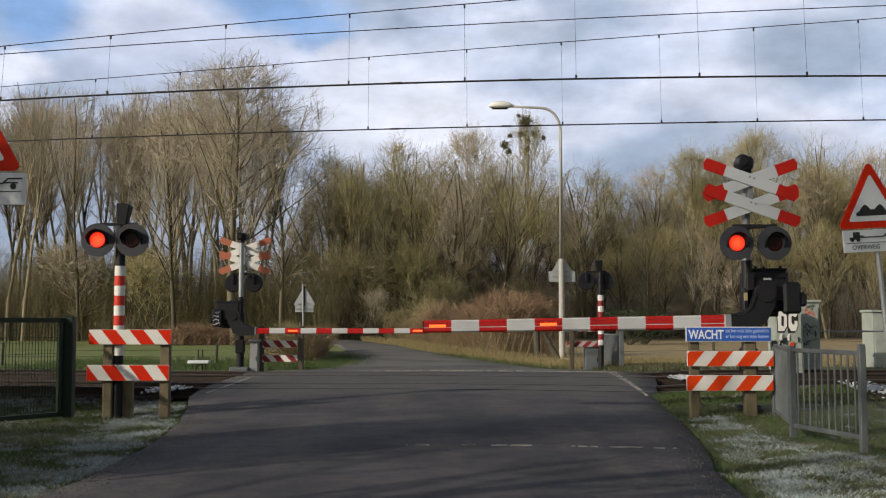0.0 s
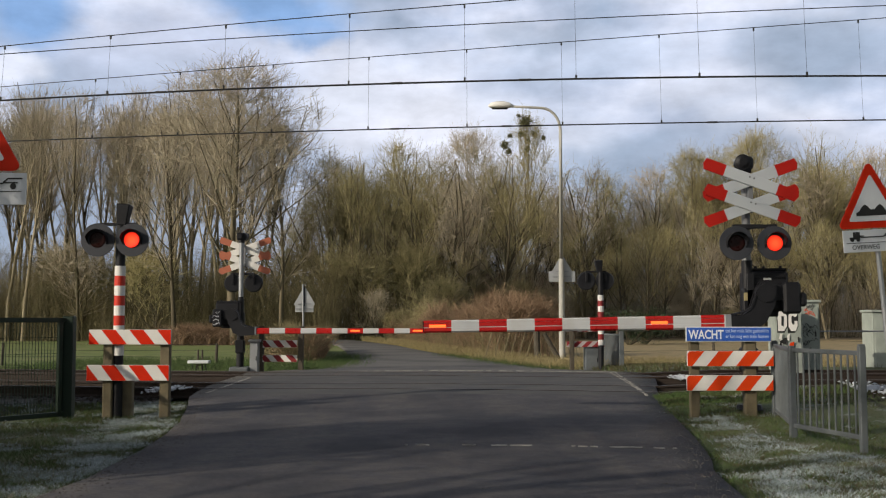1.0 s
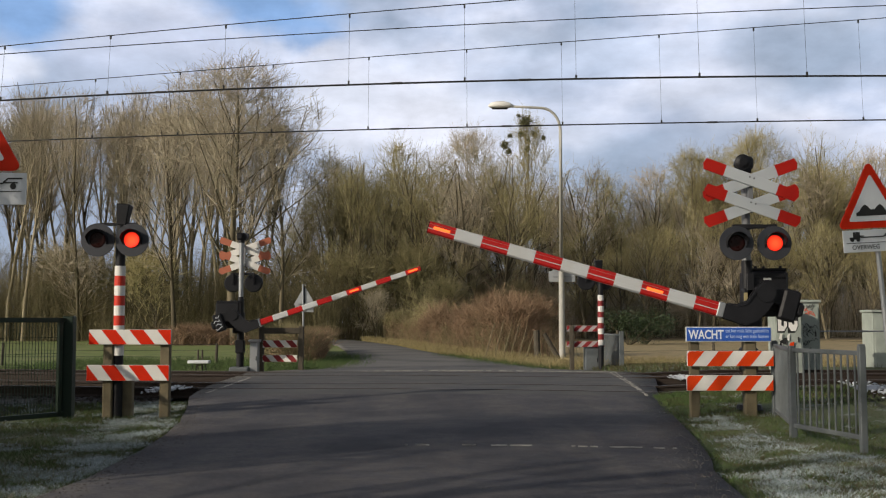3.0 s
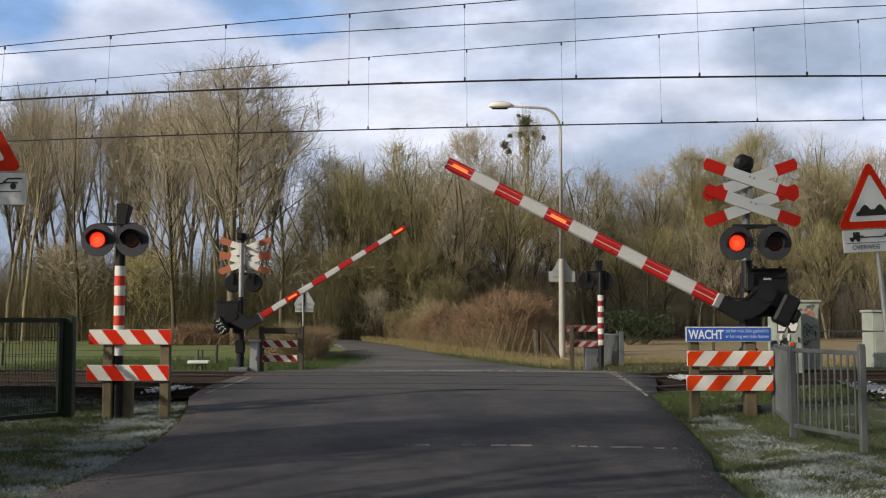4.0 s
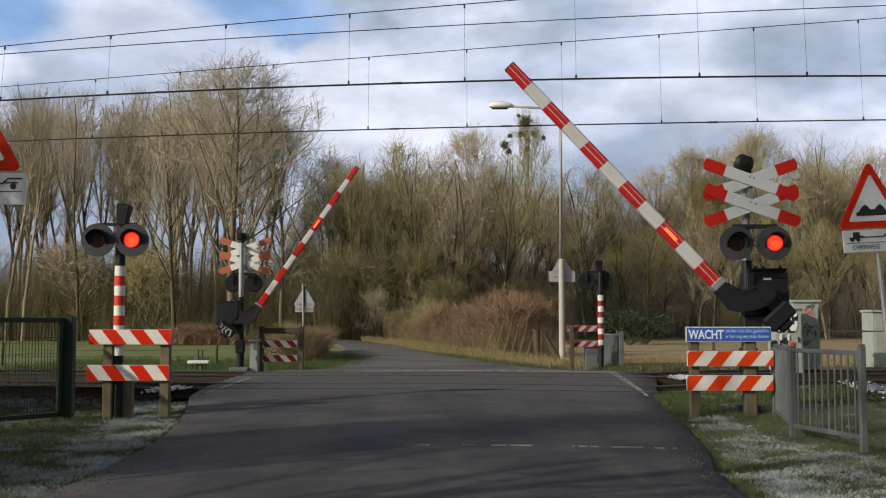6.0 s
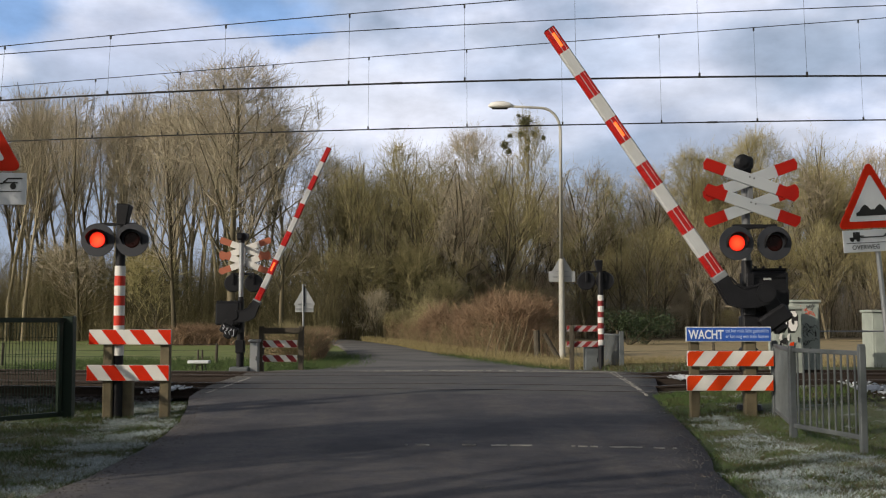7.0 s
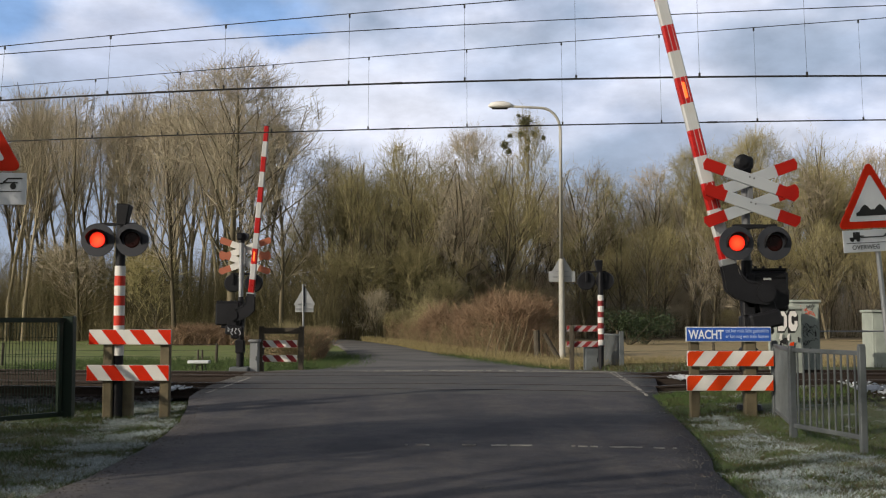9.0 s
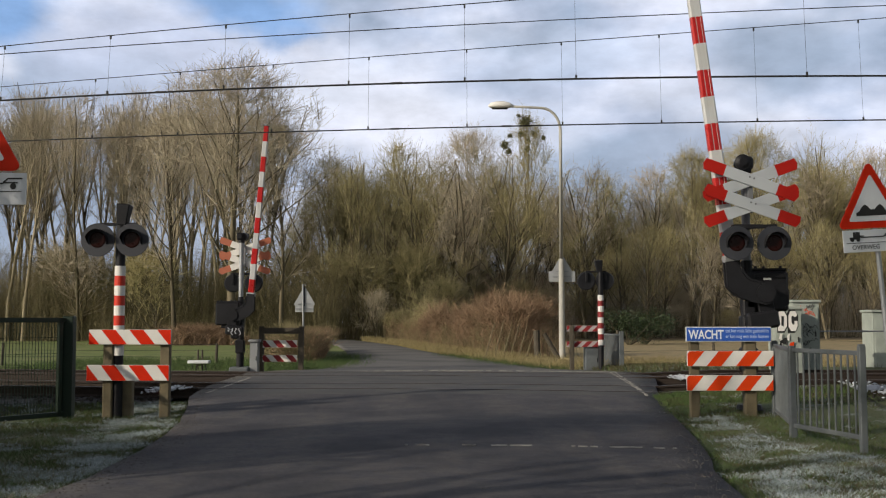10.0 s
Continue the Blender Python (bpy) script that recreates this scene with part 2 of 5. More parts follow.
def sky_backdrop():
    """Clouds far behind the woods, on a bowed wall that drifts."""
    me = bpy.data.meshes.new("sky_backdrop")
    az = [(-48 + i * 2) for i in range(49)]
    el = [-2 + i * 2 for i in range(20)]
    R = 3600
    verts = [(R * math.sin(radians(a)), R * math.cos(radians(a)), R * math.tan(radians(e))) for e in el for a in az]
    n = len(az)
    faces = [(j * n + i, j * n + i + 1, (j + 1) * n + i + 1, (j + 1) * n + i) for j in range(len(el) - 1) for i in range(n - 1)]
    me.from_pydata(verts, [], faces)
    uv = me.uv_layers.new(name="sky")
    for lp in me.loops:
        i, j = lp.vertex_index % n, lp.vertex_index // n
        uv.data[lp.index].uv = (az[i], el[j])
    m = bpy.data.materials.new("clouds")
    m.use_nodes = True
    nt, L = m.node_tree, m.node_tree.links
    nt.nodes.clear()
    N = nt.nodes.new
    out, em = N("ShaderNodeOutputMaterial"), N("ShaderNodeEmission")
    L.new(em.outputs[0], out.inputs["Surface"])
    tex = N("ShaderNodeUVMap")
    tex.uv_map = "sky"
    warp = N("ShaderNodeTexNoise")
    warp.inputs["Scale"].default_value, warp.inputs["Detail"].default_value = 0.22, 8
    L.new(tex.outputs[0], warp.inputs["Vector"])
    off = N("ShaderNodeVectorMath")
    off.operation = 'MULTIPLY_ADD'
    off.inputs[1].default_value = (4.5, 3.6, 0)
    L.new(warp.outputs["Color"], off.inputs[0])
    L.new(tex.outputs[0], off.inputs[2])

    def blob(a, e, wa, we, lo=1.0, hi=0.35):
        """1 inside an ellipse round azimuth a and elevation e, with a torn edge."""
        s = N("ShaderNodeVectorMath")
        s.operation = 'SUBTRACT'
        s.inputs[1].default_value = (a + 2.25, e + 1.8, 0)
        L.new(off.outputs[0], s.inputs[0])
        d = N("ShaderNodeVectorMath")
        d.operation = 'DIVIDE'
        d.inputs[1].default_value = (wa, we, 1)
        L.new(s.outputs[0], d.inputs[0])
        ln = N("ShaderNodeVectorMath")
        ln.operation = 'LENGTH'
        L.new(d.outputs[0], ln.inputs[0])
        r = N("ShaderNodeMapRange")
        r.interpolation_type = 'SMOOTHSTEP'
        r.inputs["From Min"].default_value, r.inputs["From Max"].default_value = lo, hi
        L.new(ln.outputs["Value"], r.inputs["Value"])
        return r.outputs[0]

    base = N("ShaderNodeTexNoise")
    base.inputs["Scale"].default_value, base.inputs["Detail"].default_value, base.inputs["Roughness"].default_value = 0.12, 7, 0.5
    mp = N("ShaderNodeMapping")
    mp.inputs["Scale"].default_value = (0.75, 1.5, 1)
    L.new(tex.outputs[0], mp.inputs["Vector"])
    L.new(mp.outputs[0], base.inputs["Vector"])
    ramp = N("ShaderNodeValToRGB")
    e = ramp.color_ramp.elements
    e[0].position, e[0].color = 0.38, (0.34, 0.42, 0.56, 1)
    e[1].position, e[1].color = 0.60, (0.74, 0.78, 0.92, 1)
    k = e.new(0.48)
    k.color = (0.50, 0.57, 0.73, 1)
    L.new(base.outputs["Fac"], ramp.inputs["Fac"])
    col = ramp.outputs["Color"]

    def over(c, fac, rgb, amount):
        mx = N("ShaderNodeMix")
        mx.data_type = 'RGBA'
        mu = N("ShaderNodeMath")
        mu.operation = 'MULTIPLY'
        mu.inputs[1].default_value = amount
        L.new(fac, mu.inputs[0])
        L.new(mu.outputs[0], mx.inputs["Factor"])
        L.new(c, mx.inputs["A"])
        mx.inputs["B"].default_value = (*rgb, 1)
        return mx.outputs["Result"]

    WHITE, BLUE, GREY = (0.86, 0.88, 0.98), (0.24, 0.41, 0.72), (0.33, 0.41, 0.54)
    for a, el_, wa, we, rgb, amt in CLOUDS(WHITE, BLUE, GREY):
        col = over(col, blob(a, el_, wa, we), rgb, amt)
    tex2 = N("ShaderNodeTexNoise")
    tex2.inputs["Scale"].default_value, tex2.inputs["Detail"].default_value, tex2.inputs["Roughness"].default_value = 0.32, 9, 0.6
    L.new(mp.outputs[0], tex2.inputs["Vector"])
    rel = N("ShaderNodeMapRange")
    rel.inputs["From Min"].default_value, rel.inputs["From Max"].default_value = 0.32, 0.68
    rel.inputs["To Min"].default_value, rel.inputs["To Max"].default_value = 0.86, 1.16
    L.new(tex2.outputs["Fac"], rel.inputs["Value"])
    sc = N("ShaderNodeVectorMath")
    sc.operation = 'SCALE'
    L.new(col, sc.inputs[0])
    L.new(rel.outputs[0], sc.inputs["Scale"])
    L.new(sc.outputs[0], em.inputs["Color"])
    em.inputs["Strength"].default_value = 1.07
    me.materials.append(m)
    ob = new("backdrop", me)
    return tagged(ob, "pale cloudy winter sky with patches of blue", "sky", kind="structure")


def CLOUDS(W, U, G):
    """Azimuth, elevation, half widths, colour, amount."""
    return ((-3, 12.0, 8, 4.5, W, 0.65), (3, 10.5, 9, 3.0, W, 0.5), (-14, 14.0, 8, 3.5, (0.50, 0.56, 0.72), 0.75),
            (9, 14.5, 10, 2.0, (0.6, 0.68, 0.85), 0.6), (18, 10.5, 5, 1.6, W, 0.55),
            (20, 14, 5, 3.2, G, 0.8), (5, 15.6, 5, 1.2, G, 0.55), (9, 8.6, 5, 1.8, G, 0.7), (-19, 4.5, 17, 6, (0.31, 0.38, 0.50), 0.85), (18, 4.5, 13, 6, (0.31, 0.38, 0.50), 0.75), (17, 8.8, 8, 2.6, (0.36, 0.42, 0.54), 0.85), (15, 12.0, 6, 1.6, (0.50, 0.55, 0.66), 0.5), (0, 2.5, 9, 4.5, (0.36, 0.43, 0.55), 0.7),
            (-21.5, 16.2, 4.0, 2.8, U, 0.95), (-9, 17.0, 5.5, 1.7, U, 0.95), (-6.5, 15.8, 2.2, 1.1, U, 0.8), (-22.5, 13.2, 2.6, 1.2, W, 0.6), (-16, 12.3, 7, 2.0, (0.46, 0.53, 0.68), 0.6))


SKY = sky_backdrop()

# ---- ground, road, tracks ----


def ground_material():
    m = mat("meadow_and_verge", (0.07, 0.105, 0.036), 0.95, var=0.8, fine=9, coarse=0.7, bump=0.6, col2=(0.12, 0.105, 0.05))
    nt, L = m.node_tree, m.node_tree.links
    N = nt.nodes.new
    b = nt.nodes["Principled BSDF"]
    src = b.inputs["Base Color"].links[0].from_socket
    geo, sep = N("ShaderNodeNewGeometry"), N("ShaderNodeSeparateXYZ")
    L.new(geo.outputs["Position"], sep.inputs[0])

    def band(sock, lo, hi):
        r = N("ShaderNodeMapRange")
        r.inputs["From Min"].default_value, r.inputs["From Max"].default_value = lo, hi
        L.new(sock, r.inputs["Value"])
        return r.outputs[0]

    def mul(a, c):
        q = N("ShaderNodeMath")
        q.operation = 'MULTIPLY'
        L.new(a, q.inputs[0])
        if isinstance(c, float):
            q.inputs[1].default_value = c
        else:
            L.new(c, q.inputs[1])
        return q.outputs[0]

    def mix(a, rgb, fac):
        q = N("ShaderNodeMix")
        q.data_type = 'RGBA'
        L.new(fac, q.inputs["Factor"])
        L.new(a, q.inputs["A"])
        q.inputs["B"].default_value = (*rgb, 1)
        return q.outputs["Result"]

    far = band(sep.outputs["Y"], 23.5, 27)
    n = N("ShaderNodeTexNoise")
    n.inputs["Scale"].default_value, n.inputs["Detail"].default_value = 0.5, 6
    L.new(geo.outputs["Position"], n.inputs["Vector"])
    col = mix(src, (0.135, 0.175, 0.04), mul(far, band(sep.outputs["X"], 1, -3)))
    col = mix(col, (0.31, 0.235, 0.12), mul(far, band(sep.outputs["X"], 1, 4)))
    tuft = N("ShaderNodeTexNoise")
    tuft.inputs["Scale"].default_value, tuft.inputs["Detail"].default_value, tuft.inputs["Roughness"].default_value = 1.6, 9, 0.75
    L.new(geo.outputs["Position"], tuft.inputs["Vector"])
    col = mix(col, (0.075, 0.085, 0.028), mul(mul(band(tuft.outputs["Fac"], 0.48, 0.62), far), 0.55))
    col = mix(col, (0.30, 0.24, 0.12), mul(mul(band(n.outputs["Fac"], 0.52, 0.68), far), 0.45))
    wood = band(sep.outputs["Y"], 72, 78)
    col = mix(col, (0.11, 0.085, 0.05), wood)
    # thin frost on the verge
    fr = N("ShaderNodeTexNoise")
    fr.inputs["Scale"].default_value, fr.inputs["Detail"].default_value, fr.inputs["Roughness"].default_value = 2.2, 9, 0.7
    L.new(geo.outputs["Position"], fr.inputs["Vector"])
    col = mix(col, (0.55, 0.58, 0.62), mul(mul(band(fr.outputs["Fac"], 0.54, 0.66), band(sep.outputs["Y"], 17, 15)), 0.3))
    L.new(col, b.inputs["Base Color"])
    return m


def grid_mesh(name, xs, ys, zf, material):
    me = bpy.data.meshes.new(name)
    n = len(xs)
    me.from_pydata([(x, y, zf(x, y)) for y in ys for x in xs], [], [(j * n + i, j * n + i + 1, (j + 1) * n + i + 1, (j + 1) * n + i) for j in range(len(ys) - 1) for i in range(n - 1)])
    for p in me.polygons:
        p.use_smooth = True
    me.materials.append(material)
    return new(name, me)


def under_track(x, y):
    """1 where the ballast bed lies."""
    near = track_y(x, 0) - (4.2 if x < -4 else 2.7)
    return step(near, near + .5, y) * (1 - step(track_y(x, 1) + 1.7, track_y(x, 1) + 2.2, y)) if abs(x) < 26 else 0


xs = [-3000, -900, -300, -120, -60, -40, -25, -16] + [-12 + .4 * i for i in range(61)] + [16, 25, 40, 60, 120, 300, 900, 3000]
ys = [-3000, -600, -120, -40, -15, -5, 0, 3] + [5 + .4 * i for i in range(70)] + [34, 36, 40, 45, 50, 55, 60, 66, 72, 80, 90, 110, 140, 200, 400, 1000, 3000]
ground = grid_mesh("ground", xs, ys, lambda x, y: ground_z(x, y) - 0.34 * under_track(x, y) - 0.012 + (0.03 * noise.noise((x * .8, y * .8, 0)) - 0.018 if abs(x) < 30 and 4 < y < 60 else -0.03), ground_material())
tagged(ground, "grass verges and fields, frosted beside the road", "ground", kind="structure")


def asphalt_material():
    m = mat("worn_asphalt", (0.077, 0.073, 0.075), 0.85, var=0.9, fine=90, coarse=0.7, bump=0.5, col2=(0.027, 0.026, 0.031))
    nt, L = m.node_tree, m.node_tree.links
    N = nt.nodes.new
    b = nt.nodes["Principled BSDF"]
    src = b.inputs["Base Color"].links[0].from_socket
    tc, mp = N("ShaderNodeTexCoord"), N("ShaderNodeMapping")
    mp.inputs["Scale"].default_value = (1.6, 0.16, 1)
    L.new(tc.outputs["Object"], mp.inputs["Vector"])
    n = N("ShaderNodeTexNoise")
    n.inputs["Scale"].default_value, n.inputs["Detail"].default_value = 1.0, 6
    L.new(mp.outputs[0], n.inputs["Vector"])
    r = N("ShaderNodeMapRange")
    r.inputs["From Min"].default_value, r.inputs["From Max"].default_value = 0.5, 0.75
    r.inputs["To Max"].default_value = 0.5
    L.new(n.outputs["Fac"], r.inputs["Value"])
    q = N("ShaderNodeMix")
    q.data_type = 'RGBA'
    L.new(r.outputs[0], q.inputs["Factor"])
    L.new(src, q.inputs["A"])
    q.inputs["B"].default_value = (0.12, 0.11, 0.10, 1)
    chips = N("ShaderNodeTexNoise")
    chips.inputs["Scale"].default_value, chips.inputs["Detail"].default_value, chips.inputs["Roughness"].default_value = 22, 9, 0.85
    L.new(tc.outputs["Object"], chips.inputs["Vector"])
    lift = N("ShaderNodeMapRange")
    lift.inputs["From Min"].default_value, lift.inputs["From Max"].default_value = 0.35, 0.68
    lift.inputs["To Min"].default_value, lift.inputs["To Max"].default_value = 0.6, 1.5
    L.new(chips.outputs["Fac"], lift.inputs["Value"])
    sc = N("ShaderNodeVectorMath")
    sc.operation = 'SCALE'
    L.new(q.outputs["Result"], sc.inputs[0])
    L.new(lift.outputs[0], sc.inputs["Scale"])
    # mottled patches of bitumen and dust, a hand or two across
    blot = N("ShaderNodeTexNoise")
    blot.inputs["Scale"].default_value, blot.inputs["Detail"].default_value, blot.inputs["Roughness"].default_value = 3.2, 7, 0.72
    L.new(tc.outputs["Object"], blot.inputs["Vector"])
    tone = N("ShaderNodeValToRGB")
    e = tone.color_ramp.elements
    e[0].position, e[0].color = 0.36, (0.72, 0.73, 0.82, 1)
    e[1].position, e[1].color = 0.64, (1.28, 1.2, 1.1, 1)
    L.new(blot.outputs["Fac"], tone.inputs["Fac"])
    mu = N("ShaderNodeVectorMath")
    mu.operation = 'MULTIPLY'
    L.new(sc.outputs[0], mu.inputs[0])
    L.new(tone.outputs["Color"], mu.inputs[1])
    L.new(mu.outputs[0], b.inputs["Base Color"])
    return m


M_ASPHALT = asphalt_material()
M_ASPHALT_DECK = mat("dark_deck_asphalt", (0.045, 0.043, 0.046), 0.85, var=1.0, fine=24, coarse=1.6, bump=0.4, col2=(0.08, 0.075, 0.068))
# left and right edge of the road by distance
ROAD = ((-30, -3.0, 2.1), (0, -2.9, 2.05), (7.2, -2.75, 2.02), (8.3, -2.70, 2.15), (9.7, -2.78, 2.42), (11, -2.92, 2.60), (12, -3.04, 2.75), (14, -3.42, 3.0), (15.6, -3.75, 3.2), (18, -4.0, 3.65),
        (20, -4.1, 4.05), (22.5, -4.2, 4.4), (23.2, -4.0, 3.7), (24.5, -3.7, 3.3), (26.4, -3.2, 2.85), (30, -2.75, 1.9), (34.6, -3.0, 0.9), (38, -3.4, 0.2), (43.4, -4.0, -0.8), (54, -5.4, -2.4), (66, -7.4, -5.0), (78, -10.5, -8.2), (95, -18, -15), (130, -40, -36))


def road_edges(y):
    for a, b in zip(ROAD, ROAD[1:]):
        if y <= b[0]:
            k = (y - a[0]) / (b[0] - a[0])
            return a[1] + k * (b[1] - a[1]), a[2] + k * (b[2] - a[2])
    return ROAD[-1][1:]


def road_z(x, y):
    bank = step(13.2, 16.4, y) * (1 - step(22.6, 27.5, y))
    return 0.10 * bank + 0.014


def road_strip(name, y0, y1, dy, material, lift=0.0, inset=0.0, cols=14):
    bm = B()
    rows = []
    y = float(y0)
    full = lift
    while y <= y1 + 1e-6:
        lift = full if y0 + dy / 2 < y < y1 - dy / 2 else -.004 if full else 0
        l, r = road_edges(y)
        jl, jr = 0.05 * noise.noise((0, y * 1.7, 1)), 0.05 * noise.noise((3, y * 1.7, 1))
        l, r = l + jl + inset, r + jr - inset
        row = [bm.verts.new((l + (r - l) * i / cols, y, road_z(0, y) + lift + 0.03 * (1 - (2 * i / cols - 1) ** 2))) for i in range(cols + 1)]
        row = [bm.verts.new((l - .03, y, road_z(0, y) - .12))] + row + [bm.verts.new((r + .03, y, road_z(0, y) - .12))]
        rows.append(row)
        y += dy
    for a, b in zip(rows, rows[1:]):
        for i in range(len(a) - 1):
            bm.faces.new((a[i], a[i + 1], b[i + 1], b[i]))
    return part(name, bm, material, smooth=True)


# older asphalt, its grey also lifted for the sunlight beyond the tracks
M_ASPHALT_FAR = mat("old_sunlit_asphalt", (0.15, 0.142, 0.132), 0.9, var=0.8, fine=60, coarse=0.5, bump=0.4, col2=(0.075, 0.072, 0.068))
tagged(road_strip("road", -30, 22.5, 0.5, M_ASPHALT), "narrow worn dark asphalt country road", "road", kind="structure")
tagged(road_strip("road", 22.5, 130, 0.5, M_ASPHALT_FAR), "older asphalt road bending beyond the tracks, paled for the sunlight there", "road", kind="structure")
tagged(road_strip("crossing_deck", 15.6, 22.6, 0.25, M_ASPHALT_DECK, lift=0.008, inset=0.02), "dark asphalt deck between the rails", "road", kind="structure")


def rail_points(k, off, x0, x1, dx=0.5):
    pts = []
    x = x0
    while x <= x1 + 1e-6:
        s = (track_y(x + .1, k) - track_y(x - .1, k)) / .2
        nx, ny = -s / math.hypot(1, s), 1 / math.hypot(1, s)
        pts.append((x + nx * off, track_y(x, k) + ny * off))
        x += dx
    return pts


def rail_top(x):
    return 0.138 + 0.10 * step(3.3, 6, x)


def track(k, label):
    t = thing("railway_track", pose(0, 0, 0), label, "railway track", "railway tracks")
    prof = ((-.075, -.17), (.075, -.17), (.075, -.155), (.012, -.13), (.012, -.04), (.036, -.03), (.036, 0), (-.036, 0), (-.036, -.03), (-.012, -.04), (-.012, -.13), (-.075, -.155))
    for off in (-.7175, .7175):
        bm = B()
        rings = []
        pts = rail_points(k, off, -26, 26, 0.5)
        for x, y in pts:
            rings.append([bm.verts.new((x, y + a, (crown_z(x, y) + .016 if -3.85 < x < 3.6 else rail_top(x)) + c)) for a, c in prof])
        for u, v in zip(rings, rings[1:]):
            for i in range(len(prof)):
                f = bm.faces.new((u[i], v[i], v[(i + 1) % len(prof)], u[(i + 1) % len(prof)]))
                f.material_index = 1 if i == 6 else 0
        bmesh.ops.recalc_face_normals(bm, faces=bm.faces)
        part("rail", bm, [M_RUST, M_RAILTOP], t)
    bm = box(B(), 0, 0, 0, .24, 2.6, .16, 0.02)
    me = part("sleeper", bm, M_SLEEPER, t)
    i = 0
    x = -26.0
    while x < 26:
        if not -4.4 < x < 4.6:
            s = (track_y(x + .1, k) - track_y(x - .1, k)) / .2
            o = me if i == 0 else new("sleeper", me.data)
            o.parent = t
            o.matrix_basis = Matrix.Translation((x, track_y(x, k), rail_top(x) - .255)) @ pose(0, 0, 0, 0, 0, math.degrees(math.atan(s)))
            i += 1
        x += 0.6
    return t




def worn_paint(name, pts, w, material, label, seed, gap=.35):
    """A thin worn line on the road, broken into flakes."""
    rg = random.Random(seed)
    t = thing(name, pose(0, 0, 0), label, "road marking", "worn road markings")
    for (x0, y0), (x1, y1) in pts:
        d = Vector((x1 - x0, y1 - y0))
        s, n = 0.0, Vector((-d.y, d.x)).normalized()
        bm = B()
        while s < d.length:
            l = rg.uniform(.02, .10)
            if rg.random() > gap:
                c0, c1 = Vector((x0, y0)) + d.normalized() * s, Vector((x0, y0)) + d.normalized() * min(d.length, s + l)
                ww = w * rg.uniform(.25, .8)
                j = n * w * rg.uniform(-.5, .5)
                q = [c0 - n * ww + j, c1 - n * ww * rg.uniform(.4, 1.2) + j, c1 + n * ww * rg.uniform(.4, 1) + j, c0 + n * ww * rg.uniform(.3, 1.1) + j]
                lo = [bm.verts.new((p.x, p.y, crown_z(p.x, p.y) - .004)) for p in q]
                hi = [bm.verts.new((p.x, p.y, crown_z(p.x, p.y) + .011)) for p in q]
                bm.faces.new(hi)
                for k in range(4):
                    bm.faces.new((lo[k], lo[(k + 1) % 4], hi[(k + 1) % 4], hi[k]))
            s += l * 1.05
        bmesh.ops.recalc_face_normals(bm, faces=bm.faces)
        tagged(part("paint_flakes", bm, material, t), kind="stuff")


def crown_z(x, y):
    l, r = road_edges(y)
    k = (x - l) / (r - l)
    return road_z(0, y) + .03 * (1 - (2 * k - 1) ** 2)


worn_paint("stop_line", [((-.45, 9.87), (-.13, 9.87)), ((.18, 9.87), (.33, 9.87)), ((.45, 9.86), (.83, 9.86)), ((1.2, 9.85), (2.2, 9.80))], .02, M_PAINT, "worn remains of a pale stop line", 4, .3)
worn_paint("edge_line", [((-3.58, 16.0), (-3.74, 20.3))], .045, M_CONCRETE, "worn pale line at the edge of the deck", 5, .18)
worn_paint("edge_line", [((3.02, 15.6), (3.58, 22.5)), ((3.13, 16.6), (3.68, 22.5))], .035, M_CONCRETE, "worn double pale line at the edge of the deck", 6, .25)
worn_paint("deck_joint", [((-1.9, 22.65), (2.4, 22.65)), ((-1.2, 22.85), (2.4, 22.8))], .10, M_CONCRETE, "worn pale joint across the road", 7, .35)
worn_paint("deck_joint", [((2.0, 22.7), (3.75, 22.6)), ((2.3, 22.5), (3.72, 22.45))], .12, M_CONCRETE, "pale gritty concrete joint across the road", 8, .2)
track(0, "rusty steel rails on dark sleepers in brown ballast")
track(1, "rusty steel rails on dark sleepers, second track")


